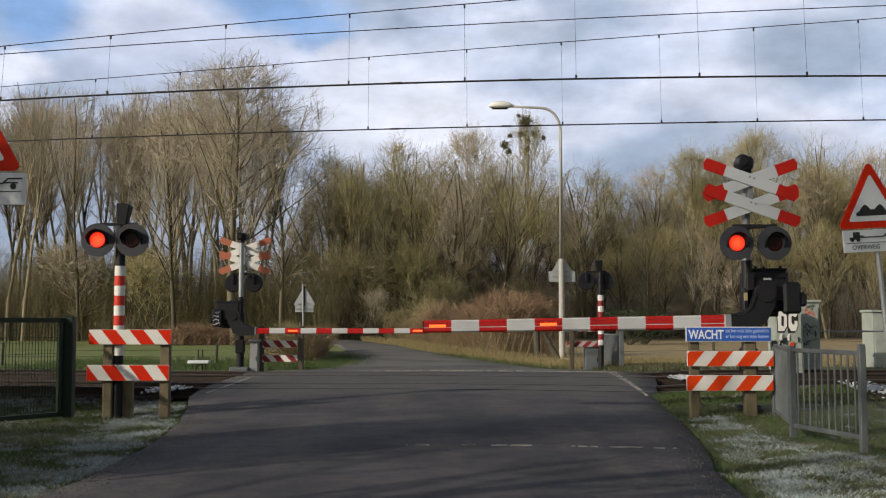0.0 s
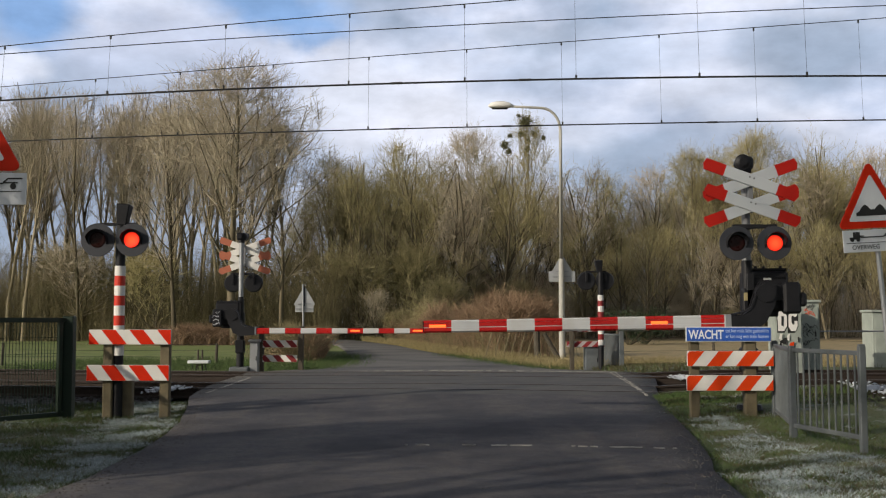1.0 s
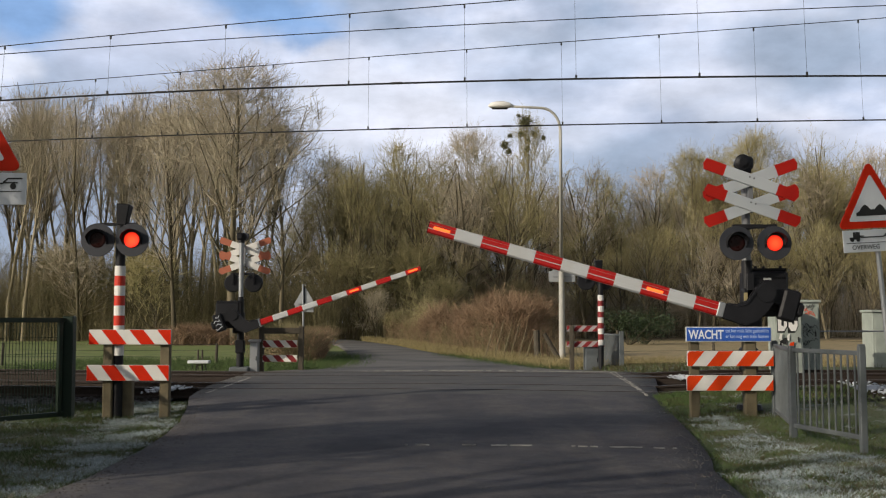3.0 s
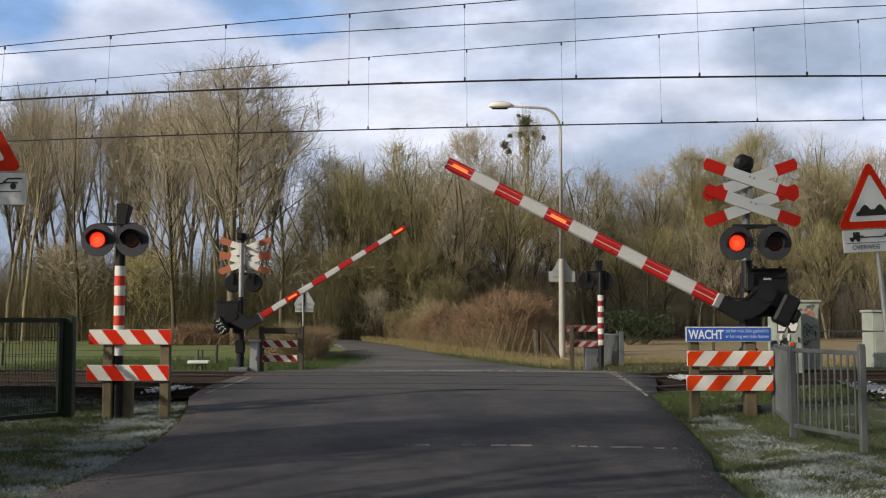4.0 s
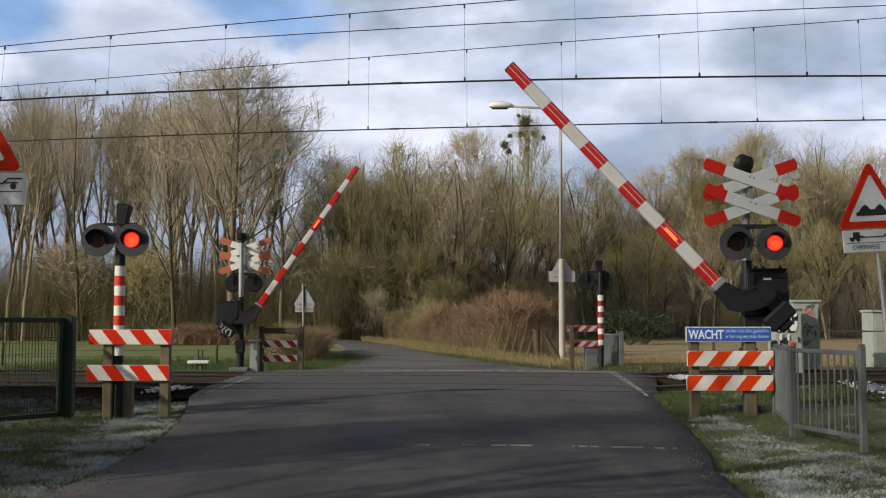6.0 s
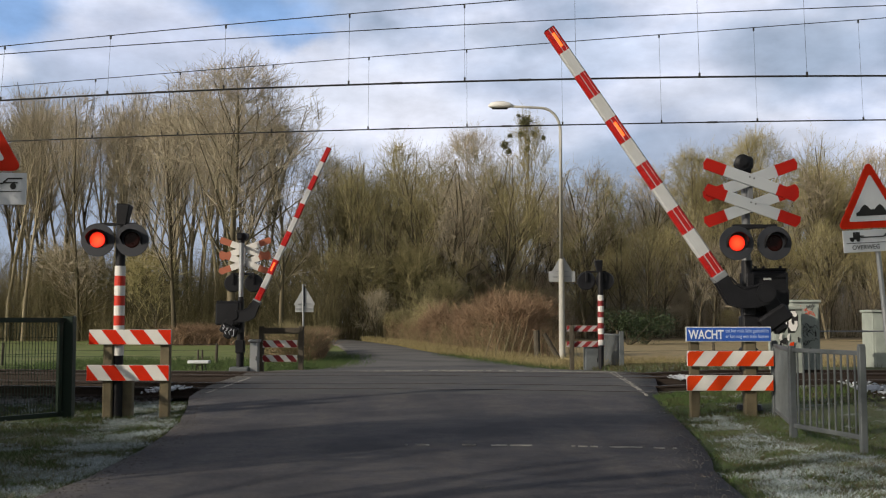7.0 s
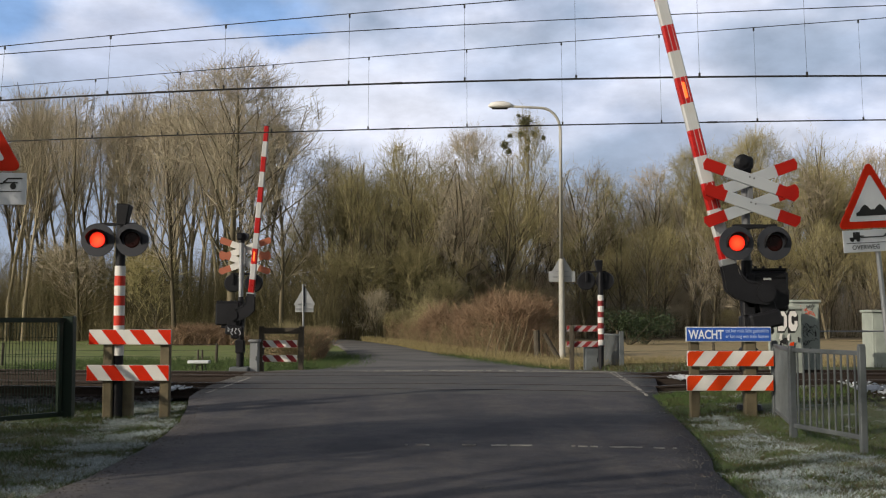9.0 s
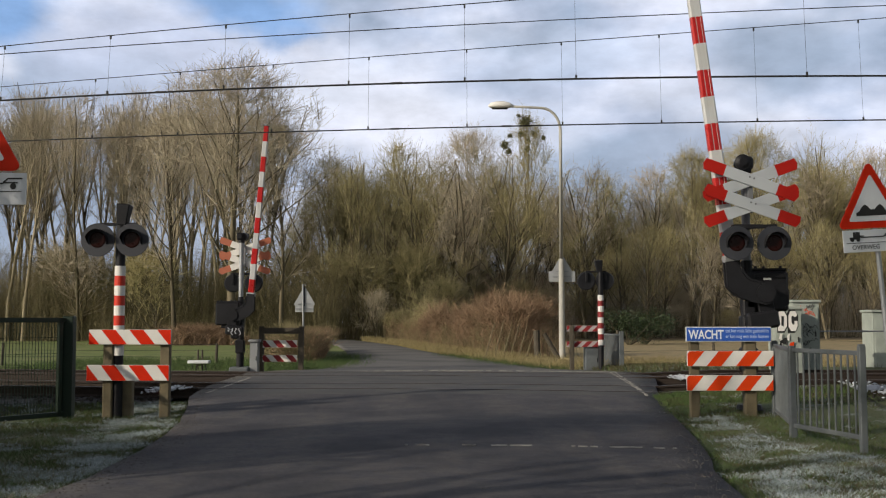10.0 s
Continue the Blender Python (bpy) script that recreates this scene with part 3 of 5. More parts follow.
def ballast():
    rng = np.random.default_rng(5)

    def z(x, y):
        k = min(abs(y - track_y(x, 0)), abs(y - track_y(x, 1)))
        return rail_top(x) - .19 - (.2 if x > 0 else .14) * step(1.5, 2.6, k) + .03 * noise.noise((x * 3, y * 3, 0))
    for name, a, b in (("ballast_bed", -26, -4.15), ("ballast_bed", 4.1, 26)):
        gx = np.arange(a, b + .01, .3)
        bm = B()
        rows = []
        for x in gx:
            y0, y1 = track_y(x, 0) - (4.4 if x < -4 else 2.9), track_y(x, 1) + 2.3
            rows.append([bm.verts.new((x, y0 + (y1 - y0) * j / 34, z(x, y0 + (y1 - y0) * j / 34))) for j in range(35)])
        for u, v in zip(rows, rows[1:]):
            for j in range(34):
                bm.faces.new((u[j], v[j], v[j + 1], u[j + 1]))
        tagged(part(name, bm, M_BALLAST, smooth=True), "brown track ballast, shade put into its dark colour", "ballast", kind="structure")
    verts, faces = [], []
    for _ in range(7000):
        x = rng.uniform(-12, 12)
        if -4.3 < x < 4.5:
            continue
        y = rng.uniform(track_y(x, 0) - (4.2 if x < -4 else 2.4), track_y(x, 1) + 2.2)
        s = rng.uniform(.025, .055)
        c = np.array((x, y, z(x, y) + s * .4))
        i = len(verts)
        pts = np.array(((1, 0, 0), (-1, 0, 0), (0, 1, 0), (0, -1, 0), (0, 0, 1), (0, 0, -1))) * s * rng.uniform(.6, 1.2, (6, 3))
        pts = pts @ np.array(Euler(rng.uniform(0, 6, 3)).to_matrix())
        verts += [tuple(c + p) for p in pts]
        faces += [(i + p, i + q, i + r) for p, q, r in ((0, 2, 4), (2, 1, 4), (1, 3, 4), (3, 0, 4), (2, 0, 5), (1, 2, 5), (3, 1, 5), (0, 3, 5))]
    me = bpy.data.meshes.new("ballast_stones")
    me.from_pydata(verts, [], faces)
    me.materials.append(M_BALLAST)
    tagged(new("ballast_stones", me), "loose ballast stones between the rails, shade in their dark colour", "ballast", kind="stuff")


ballast()

# ---- overhead line ----


def wire(name, pts, r, parent, label=""):
    return part(name, sweep(B(), pts, r, 6), M_WIRE, parent, label)


def overhead(k, heights, h_contact, drops, label, pair=False):
    """Contact wire, carrying wire and the droppers between."""
    t = thing("overhead_line", pose(0, 0, 0), label, "overhead line", "overhead lines")

    def top(x):
        a, b, c = heights
        return a + b * x + c * x * x
    X = [-24 + i for i in range(49)]
    wire("contact_wire", [(x, track_y(x, k), h_contact(x)) for x in X], .014, t)
    if pair:
        wire("contact_wire", [(x, track_y(x, k) + .06, h_contact(x) + .005) for x in X], .010, t)
    wire("carrying_wire", [(x, track_y(x, k), top(x)) for x in X], .0085, t)
    for x in drops:
        y, lean = track_y(x, k), 0.05 * x / 8
        bm = sweep(B(), [(x, y, top(x)), (x + lean, y, h_contact(x))], .0028, 5)
        box(bm, x, y, top(x) - .03, .03, .025, .07)
        box(bm, x + lean, y, h_contact(x) + .03, .03, .025, .07)
        part("dropper", bm, M_WIRE, t)
    for x in (-23.5, 23.5):
        side = -1 if k == 0 else 1
        y = track_y(x, k)
        bm = box(B(), x, y + side * 2.6, 3.9, .2, .2, 8.4, .01)
        rod(bm, (x, y + side * 2.6, h_contact(x) + .5), (x, y, h_contact(x) + .05), .03, .03, 8)
        rod(bm, (x, y + side * 2.6, top(x) + .2), (x, y, top(x)), .03, .03, 8)
        part("line_mast", bm, M_GALV, t)
    for x in ((-.78, 1.36, -4.9), (-1.0, 1.3, 5.4))[k]:
        s = (track_y(x + .1, k) - track_y(x - .1, k)) / .2
        part("clamp", box(B(), x, track_y(x, k), h_contact(x), .2, .04, .035, .006, Euler((0, 0, math.atan(s))).to_matrix()), M_WIRE, t)


overhead(0, (6.48, .05, .0013), lambda x: 5.19 + .002 * x, (-7.9, -5.85, -3.74, -1.58, .36, 2.18, 4.17, 5.9, 7.9), "dark contact and carrying wires over the near track", pair=True)
overhead(1, (6.80, .045, .0008), lambda x: 5.20, (-7.6, -5.66, -3.6, -1.55, .49, 2.42, 4.38, 6.25, 8.3), "dark contact and carrying wires over the second track")
wire("feeder_wire", [(x, 19.2, 6.73 + .056 * x - .0011 * x * x) for x in range(-22, 23)], .009, bpy.data.objects["overhead_line.001"])

# ---- crossing signals ----


def lamp_head(parent, x, z, bar_y=-.10):
    """A round black backing disc with a hooded red lens; returns the lit insert."""
    bm = B()
    rod(bm, (0, 0, 0), (0, -.025, 0), .215, .215, 40)
    disc = part("lamp_disc", bm, M_DISC, parent)
    part("housing", rod(B(), (0, .045, 0), (0, 0, 0), .19, .21, 32), M_BLACK, disc)
    disc.location = (x, bar_y, z)
    bm = B()
    rings = []
    for y, cut in ((-.02, 120), (-.13, 75)):
        rings.append([[bm.verts.new((r * math.sin(radians(a)), y, r * math.cos(radians(a)))) for a in [cut * (2 * i / 16 - 1) for i in range(17)]] for r in (.138, .131)])
    for i in range(16):
        for k in (0, 1):
            bm.faces.new((rings[0][k][i], rings[0][k][i + 1], rings[1][k][i + 1], rings[1][k][i]))
        bm.faces.new((rings[1][0][i], rings[1][0][i + 1], rings[1][1][i + 1], rings[1][1][i]))
    part("hood", bm, M_BLACK, disc, smooth=True)
    part("lens", rod(B(), (0, -.026, 0), (0, -.032, 0), .104, .088, 28), M_LENS, disc, "dark red glass")
    g = part("lit_lens", rod(B(), (0, -.004, 0), (0, .004, 0), .094, .100, 28), M_GLOW, disc, "glowing red lens")
    return g


def plank(parent, x, y, z, deg, back=False):
    rot = Euler((0, radians(deg), 0)).to_matrix()
    p = part("plank", box(B(), 0, 0, 0, .72, .022, .146, .004), M_CROSS if not back else M_WHITE, parent)
    p.matrix_basis = Matrix.Translation((x, y, z)) @ rot.to_4x4()
    for s in (-1, 1):
        bm = prism(B(), [(s * .35, -.073), (s * .60, -.073), (s * .635, .0), (s * .615, .073), (s * .35, .073)], -.012, .012)
        part("red_end", bm, [M_CROSSRED if not back else M_FADED], p)
    for s in (-.03, .03):
        part("bolt", rod(B(), (s, -.011, .03), (s, -.02, .03), .012, .012, 8), M_GREYPAINT, p)
    return p


RED_W = .35


def barrier_signal(m, label, back=False, boom_y=-.15, pz=1.465, depth=.18):
    """Mast with a double cross, two lamps, a bell and a drive that lifts a striped boom."""
    t = thing("barrier_signal", m, label, "crossing barrier", "crossing barriers")
    part("mast", rod(B(), (0, .02, 1.1), (0, .02, 3.05), .055, .052, 16), M_GREYPAINT if not back else M_GALV, t, smooth=False)
    bm = rod(B(), (0, .02, -.3), (0, .02, 1.3), .085, .085, 16)
    rod(bm, (0, .02, -.02), (0, .02, .05), .17, .15, 16)
    box(bm, 0, .02, .62, .2, .2, .3, .02)
    box(bm, .04, .05, 1.05, .24, .24, .25, .02)
    rod(bm, (0, .02, 1.1), (0, .02, pz + .42), .068, .068, 16)
    box(bm, .0, -.02, pz - .12, .16, .12, .36, .02)
    part("pedestal", bm, M_BLACK, t)
    for x, y, z, a in ((-.025, -.325, 2.885, 20), (-.025, -.30, 2.885, -20), (-.015, -.325, 2.56, 20), (-.015, -.30, 2.56, -20)):
        plank(t, x, y, z, a, back)
    bm = box(B(), -.02, -.26, 2.72, .06, .05, .50, .005)
    for z in (2.5, 2.95):
        box(bm, -.01, -.12, z, .05, .3, .04, .005)
    part("bracket", bm, M_GREYPAINT, t)
    bm = box(B(), .02, -.27, 2.30, .56, .05, .05, .006)
    box(bm, .0, -.13, 2.30, .05, .3, .05, .005)
    box(bm, -.23, -.26, 2.19, .06, .06, .26, .005)
    box(bm, .25, -.26, 2.19, .06, .06, .26, .005)
    part("lamp_bar", bm, M_BLACK, t)
    glows = [lamp_head(t, -.225, 2.085, -.32), lamp_head(t, .25, 2.085, -.32)]
    bm = B()
    rod(bm, (0, .02, 3.0), (0, .02, 3.1), .07, .07, 14)
    rod(bm, (-.05, .06, 3.14), (-.05, -.10, 3.15), .085, .1, 18)
    box(bm, .03, .04, 3.15, .15, .16, .17, .03)
    box(bm, .02, .0, 3.05, .1, .1, .08, .01)
    rod(bm, (-.06, -.10, 3.15), (-.06, -.13, 3.15), .1, .05, 18)
    part("bell", bm, M_BLACK, t, smooth=False)
    if back:
        part("footing", box(B(), 0, .02, .06, .44, .4, .2, .03), M_RAILGREY, t)
    # drive
    bm = box(B(), .25, .14, pz + .03, .54, .34, .52, .03)
    box(bm, .25, .14, pz + .305, .5, .3, .03, .008)
    for x in (-.0, .1, .2, .42):
        rod(bm, (x + .02, .05, pz + .31), (x + .02, .05, pz + .35), .02, .02, 8)
    box(bm, .02, -.05, pz + .03, .1, .06, .44, .01)
    rod(bm, (.17 if not back else .085, .1, pz), (.17 if not back else .085, boom_y, pz), .07, .07, 18)
    box(bm, .25, -.04, pz + .22, .46, .02, .05, .005)
    box(bm, .5, .02, pz - .05, .05, .1, .2, .01)
    for x, z in ((.02, .24), (.48, .24), (.02, -.18), (.48, -.18)):
        rod(bm, (x, -.03, pz + z), (x, -.05, pz + z), .018, .018, 8)
    box(bm, .25, .14, pz - .26, .3, .24, .08, .015)
    part("drive_box", bm, M_BLACK, t)
    part("type_plate", box(B(), .245, -.036, pz + .19, .1, .006, .04), M_WHITE, t)
    if not back:
        part("reflector", box(B(), -.05, -.083, 1.42, .045, .01, .10), M_STRAW, t, "pale amber reflector")
    # boom
    bm = B()
    arm = [(-.50, -.45), (-.50, -.27), (-.30, -.27), (-.20, -.21), (-.12, .03), (-.06, .13), (.05, .15), (.13, .10), (.15, -.02), (.09, -.20), (-.01, -.37), (-.14, -.47)]
    for y in (-.07, .05):
        prism(bm, arm, y, y + .03)
    prism(bm, [(-.50, -.43), (-.50, -.29), (-.3, -.29), (-.22, -.43)], -.04, .05)
    rod(bm, (0, -.09, 0), (0, .1, 0), .12, .12, 20)
    bm2 = [(-.42, -.275), (-.29, -.255), (-.185, -.195), (-.095, .04), (-.115, .05), (-.205, -.175), (-.3, -.235), (-.42, -.255)]
    prism(bm, bm2, -.085, -.068)
    prism(bm, bm2, .079, .096)
    boom = part("boom", bm, M_BLACK, t)
    boom.location = (.17 if not back else .085, boom_y, pz)
    bm = box(B(), .34, .02, -.07, .22, .16, .40, .03)
    box(bm, .17, .02, 0, .2, .05, .2, .01)
    box(bm, .48, .02, -.09, .10, .12, .18, .03)
    part("counterweight", bm, M_BLACK, boom)
    if back:
        for k in range(4):
            pts = [(.28 + .03 * i + .02 * math.sin(5 * i + k), .105, -.2 + .085 * k + .028 * math.sin((1.3 + .5 * k) * i + k * 2.7)) for i in range(6 - k % 2)]
            part("scrawl", sweep(B(), pts, .006, 4), M_TEXTWHITE, boom)
    part("collar", box(B(), -.49, -.0, -.36, .09, .15, .19, .01), M_GALV, boom)
    glow_strips = []
    for i in range(11):
        x1 = -.48 - RED_W * i
        x0 = x1 - RED_W
        h1, h0 = depth - .0025 * i, depth - .0025 * (i + 1)
        bm = B()
        dip = -.044 if i % 2 == 0 else -.0495
        ring = lambda x, h: [bm.verts.new((x, y, -.36 + z * h)) for y, z in ((-.05, -.38), (-.05, -.14), (dip, -.12), (dip, -.06), (-.05, -.04), (-.05, .2), (dip, .22), (dip, .27), (-.05, .29), (-.05, .4), (-.03, .5), (.03, .5), (.05, .38), (.05, -.38), (.03, -.5), (-.03, -.5))]
        a, b = ring(x0, h0), ring(x1, h1)
        for k in range(16):
            bm.faces.new((a[k], a[(k + 1) % 16], b[(k + 1) % 16], b[k])).material_index = 1 if k in (2, 7) else 0
        bm.faces.new(a[::-1]), bm.faces.new(b)
        bmesh.ops.recalc_face_normals(bm, faces=bm.faces)
        red = i % 2 == 0
        part("red_section" if red else "white_section", bm, [M_BOOMRED, M_BOOMWHITE] if red else [M_BOOMWHITE, M_BOOMWHITE], boom)
        if i in (2, 6, 10):
            g = part("lit_strip", box(B(), 0, 0, 0, .21, .012, .036, .003), M_STRIP, boom, "glowing orange lamp strip")
            g.location = ((x0 + x1) / 2, 0, -.355)
            glow_strips.append(g)
    part("tip_cap", box(B(), -.48 - RED_W * 11 - .006, 0, -.36, .012, .09, .14, .004), M_BLACK, boom)
    return t, boom, glows, glow_strips


NEAR_BARRIER = barrier_signal(pose(3.91, 13.4, .1), "black crossing mast with red-white double cross, lamps and striped boom")
FAR_BARRIER = barrier_signal(pose(-4.64, 24.0, .02, 0, 0, 180), "crossing mast seen from behind, weathered cross, striped boom", True, .46, 1.34, .138)


def lamp_post(m, label, xs=(-.26, .18), red=M_RED):
    """Red and white banded post with two lamps and a horn on top."""
    t = thing("signal_post", m, label, "signal post", "crossing signal posts")
    part("post_core", rod(B(), (0, 0, -.3), (0, 0, 2.45), .062, .062, 18), M_BLACK, t)
    z, i = 1.92, 0
    while z > .80:
        bm = rod(B(), (0, 0, z - .128), (0, 0, z), .068, .068, 20)
        part("white_band" if i % 2 == 0 else "red_band", bm, M_WHITE if i % 2 == 0 else red, t)
        z -= .128
        i += 1
    bm = box(B(), sum(xs) / 2, -.02, 2.46, .46, .04, .04, .005)
    for x in xs:
        box(bm, x, -.05, 2.35, .05, .08, .24, .005)
    part("lamp_bar", bm, M_BLACK, t)
    glows = [lamp_head(t, x, 2.25) for x in xs]
    bm = B()
    bmesh.ops.create_cone(bm, cap_ends=True, segments=4, radius1=.085, radius2=.125, depth=.28, matrix=Matrix.Translation((.03, 0, 2.58)) @ pose(0, 0, 0, 0, 6, 45))
    bmesh.ops.bevel(bm, geom=bm.edges[:], offset=.012, segments=1, affect='EDGES')
    part("horn", bm, M_BLACK, t)
    return t, glows


NEAR_POST = lamp_post(pose(-4.18, 13.5, 0), "red and white banded signal post with twin red lamps")
FAR_POST = lamp_post(pose(3.62, 24.0, -.1, 0, 0, 180), "banded signal post seen from behind beyond the tracks", (-.12, .31), M_OLDRED)

# ---- striped boards ----


def clip_poly(pts, lo, hi):
    for lim, s in ((lo, 1), (hi, -1)):
        out = []
        for i, p in enumerate(pts):
            q = pts[(i + 1) % len(pts)]
            a, b = s * (p[0] - lim), s * (q[0] - lim)
            if a >= 0:
                out.append(p)
            if a * b < 0:
                k = a / (a - b)
                out.append((p[0] + k * (q[0] - p[0]), p[1] + k * (q[1] - p[1])))
        pts = out
        if not pts:
            break
    return pts


def striped_board(parent, x0, x1, z0, z1, y, skew, pitch, first, red, width=.5, pale=None):
    """A white plank with slanting red stripes laid on it."""
    b = part("striped_board", box(B(), (x0 + x1) / 2, y, (z0 + z1) / 2, x1 - x0, .025, z1 - z0, .004), pale or M_WHITE, parent)
    x = x0 + first - 2 * pitch
    while x < x1 + pitch:
        w = pitch * width
        p = clip_poly([(x, z0 + .003), (x + w, z0 + .003), (x + w + skew, z1 - .003), (x + skew, z1 - .003)], x0 + .003, x1 - .003)
        if len(p) > 2:
            part("red_stripe", prism(B(), p, y - .0155, y - .0115), red, b)
        x += pitch
    return b


def post(parent, x, y, z0, z1, w, material, lean=0.0):
    return part("post", box(B(), x, y, (z0 + z1) / 2, w, w * .8, z1 - z0, .012, Euler((0, lean, 0)).to_matrix()), material, parent)


t = thing("barricade", pose(0, 0, 0), "red and white striped boards on wooden posts", "barricade", "striped barricades")
striped_board(t, -4.52, -3.47, .91, 1.10, 13.38, -.15, .355, .31, M_SCARLET, .5)
striped_board(t, -4.54, -3.49, .45, .65, 13.38, -.15, .355, .33, M_SCARLET, .5)
for x in (-4.29, -3.56):
    post(t, x, 13.47, -.3, 1.02, .125, M_WOOD)
part("post", box(B(), -4.12, 13.6, .15, .22, .12, .75, .012), M_WOOD, t)

t = thing("barricade", pose(0, 0, 0), "orange-red and white boards under a blue warning sign", "barricade", "striped barricades")
striped_board(t, 3.02, 4.09, .65, .84, 12.98, .15, .36, 0.0 - .12, M_ORANGE, .5)
striped_board(t, 3.01, 4.08, .35, .54, 12.98, .15, .36, 0.0 - .12, M_ORANGE, .5)
for x, w in ((3.13, .12), (3.82, .15)):
    post(t, x, 13.08, -.3, 1.0, w, M_WOOD)
sign = part("warning_sign", box(B(), 3.54, 12.99, 1.045, 1.06, .02, .185, .004), M_WHITE, t, "blue sign with white letters")
part("blue_field", box(B(), 3.54, 12.978, 1.045, 1.04, .006, .165, .001), M_BLUE, sign)
writing("letters", "WACHT", .155, M_TEXTWHITE, sign, pose(3.045, 12.973, .99, 90, 0, 0) @ Matrix.Diagonal((.74, 1, 1, 1)), .002, .0035)
for words, z in (("tot het rode licht gedoofd is", 1.068), ("er kan nog een trein komen", 1.000)):
    w = writing("small_letters", words, .062, M_TEXTPALE, sign, pose(3.50, 12.973, z, 90, 0, 0), .002, .001)
    w.matrix_basis = w.matrix_basis @ Matrix.Diagonal((.535 / max(v.co.x for v in w.data.vertices), 1, 1, 1))

t = thing("barricade", pose(0, 0, 0), "dark wooden rail with two striped boards beyond the tracks", "barricade", "striped barricades")
striped_board(t, -4.18, -3.38, .61, .78, 24.3, -.14, .31, .36, M_OLDRED, .5)
striped_board(t, -4.18, -3.38, .28, .44, 24.3, -.14, .31, .36, M_OLDRED, .5)
for x in (-4.22, -3.3):
    post(t, x, 24.36, -.2, 1.1, .12, M_DARKWOOD)
part("rail", box(B(), -3.76, 24.33, 1.0, .9, .05, .14, .01), M_DARKWOOD, t)
t = thing("barricade", pose(0, 0, 0), "two striped boards seen behind a signal post", "barricade", "striped barricades")
striped_board(t, 2.87, 3.75, .98, 1.12, 24.3, .14, .24, .1, M_OLDRED, .52, M_OLDWHITE)
striped_board(t, 2.87, 3.75, .62, .76, 24.3, .14, .24, .1, M_OLDRED, .52, M_OLDWHITE)
for x in (2.98, 3.66):
    post(t, x, 24.24, -.1, 1.12, .1, M_DARKWOOD)

# ---- fences and railings ----


def mesh_panel(p0, p1, z0, z1):
    """Dark green steel frame filled with thin upright wires."""
    t = thing("mesh_gate", pose(p0[0], p0[1], 0), "dark green steel mesh gate", "gate")
    a, b = Vector((0, 0, 0)), Vector((p1[0] - p0[0], p1[1] - p0[1], 0))
    u = b.normalized()
    part("gate_post", box(B(), .0, 0, .6, .14, .14, 1.34, .01), M_GREEN, t)
    part("gate_post", box(B(), *(b.xy), .6, .14, .14, 1.34, .01), M_GREEN, t)
    q = u.to_track_quat('X', 'Z').to_matrix()
    for z in (z0 + .03, z1 - .03):
        part("frame_bar", box(B(), *((a + b) / 2).xy, z, b.length, .05, .06, .006, q), M_GREEN, t)
    for s in (.14, b.length - .14):
        part("frame_bar", box(B(), *(u * s).xy, (z0 + z1) / 2, .06, .05, z1 - z0, .006, q), M_GREEN, t)
    bm = B()
    n = int(b.length / .045)
    for i in range(3, n - 2):
        p = u * (i * b.length / n)
        rod(bm, (p.x, p.y, z0), (p.x, p.y, z1), .0045, .0045, 4)
    z = z0 + .2
    while z < z1 - .1:
        rod(bm, (a.x, a.y, z), (b.x, b.y, z), .003, .003, 4)
        z += .2
    part("wire_mesh", bm, M_GREEN, t)


mesh_panel((-4.81, 13.48), (-6.85, 10.3), .0, 1.25)


def railing(label, P, tops, widths, counts):
    t = thing("pedestrian_railing", pose(0, 0, 0), label, "railing", "crossing railings")
    for (x, y), top, w in zip(P, tops, widths):
        bm = box(B(), x, y, top / 2 - .15, w, w, top + .3, .008)
        box(bm, x, y, top + .006, w * .86, w * .86, .02, .006)
        part("post", bm, M_RAILGREY, t)
    for a, b, n in zip(P, P[1:], counts):
        u = Vector((b[0] - a[0], b[1] - a[1], 0))
        q = u.to_track_quat('X', 'Z').to_matrix()
        c = ((a[0] + b[0]) / 2, (a[1] + b[1]) / 2)
        for z in (.90, .11):
            part("rail", box(B(), *c, z, u.length - .06, .03, .045, .005, q), M_RAILGREY, t)
        for i in range(1, n):
            k = i / n
            part("bar", rod(B(), (a[0] + u.x * k, a[1] + u.y * k, .1), (a[0] + u.x * k, a[1] + u.y * k, .9), .011, .011, 8), M_RAILGREY, t)


railing("grey galvanised steel railing with upright bars", [(3.95, 9.9), (3.69, 11.1), (4.14, 13.1)], (.97, .93, .95), (.064, .07, .075), (11, 19))
railing("weathered steel railing beyond the tracks, seen almost end on", [(4.12, 24.2), (3.93, 26.2)], (.98, .98), (.1, .06), (22,))
t = thing("handrail", pose(0, 0, 0), "thin grey pipe handrail beside the trackside cabinets", "handrail")
part("pipe", rod(B(), (6.7, 22.4, 1.0), (11.5, 22.9, 1.0), .018, .018, 8), M_GALV, t)
for x in (7.72, 10.6):
    part("post", rod(B(), (x, 22.41 + .104 * (x - 6.7), -.2), (x, 22.41 + .104 * (x - 6.7), 1.0), .022, .022, 8), M_GALV, t)


def field_fence(pts, height, label, wires=3, r=.045):
    t = thing("field_fence", pose(0, 0, 0), label, "fence", "field fences")
    rg = random.Random(len(pts))
    tops = []
    for x, y in pts:
        h = height * rg.uniform(.9, 1.1)
        part("post", rod(B(), (x, y, -.2), (x + rg.uniform(-.05, .05), y, h), r, r * .9, 8), M_DARKWOOD, t)
        tops.append((x, y, h))
    for k in range(wires):
        bm = sweep(B(), [(x, y - r, h * (.95 - .3 * k)) for x, y, h in tops], .005, 4)
        part("strand", bm, M_WIRE, t)


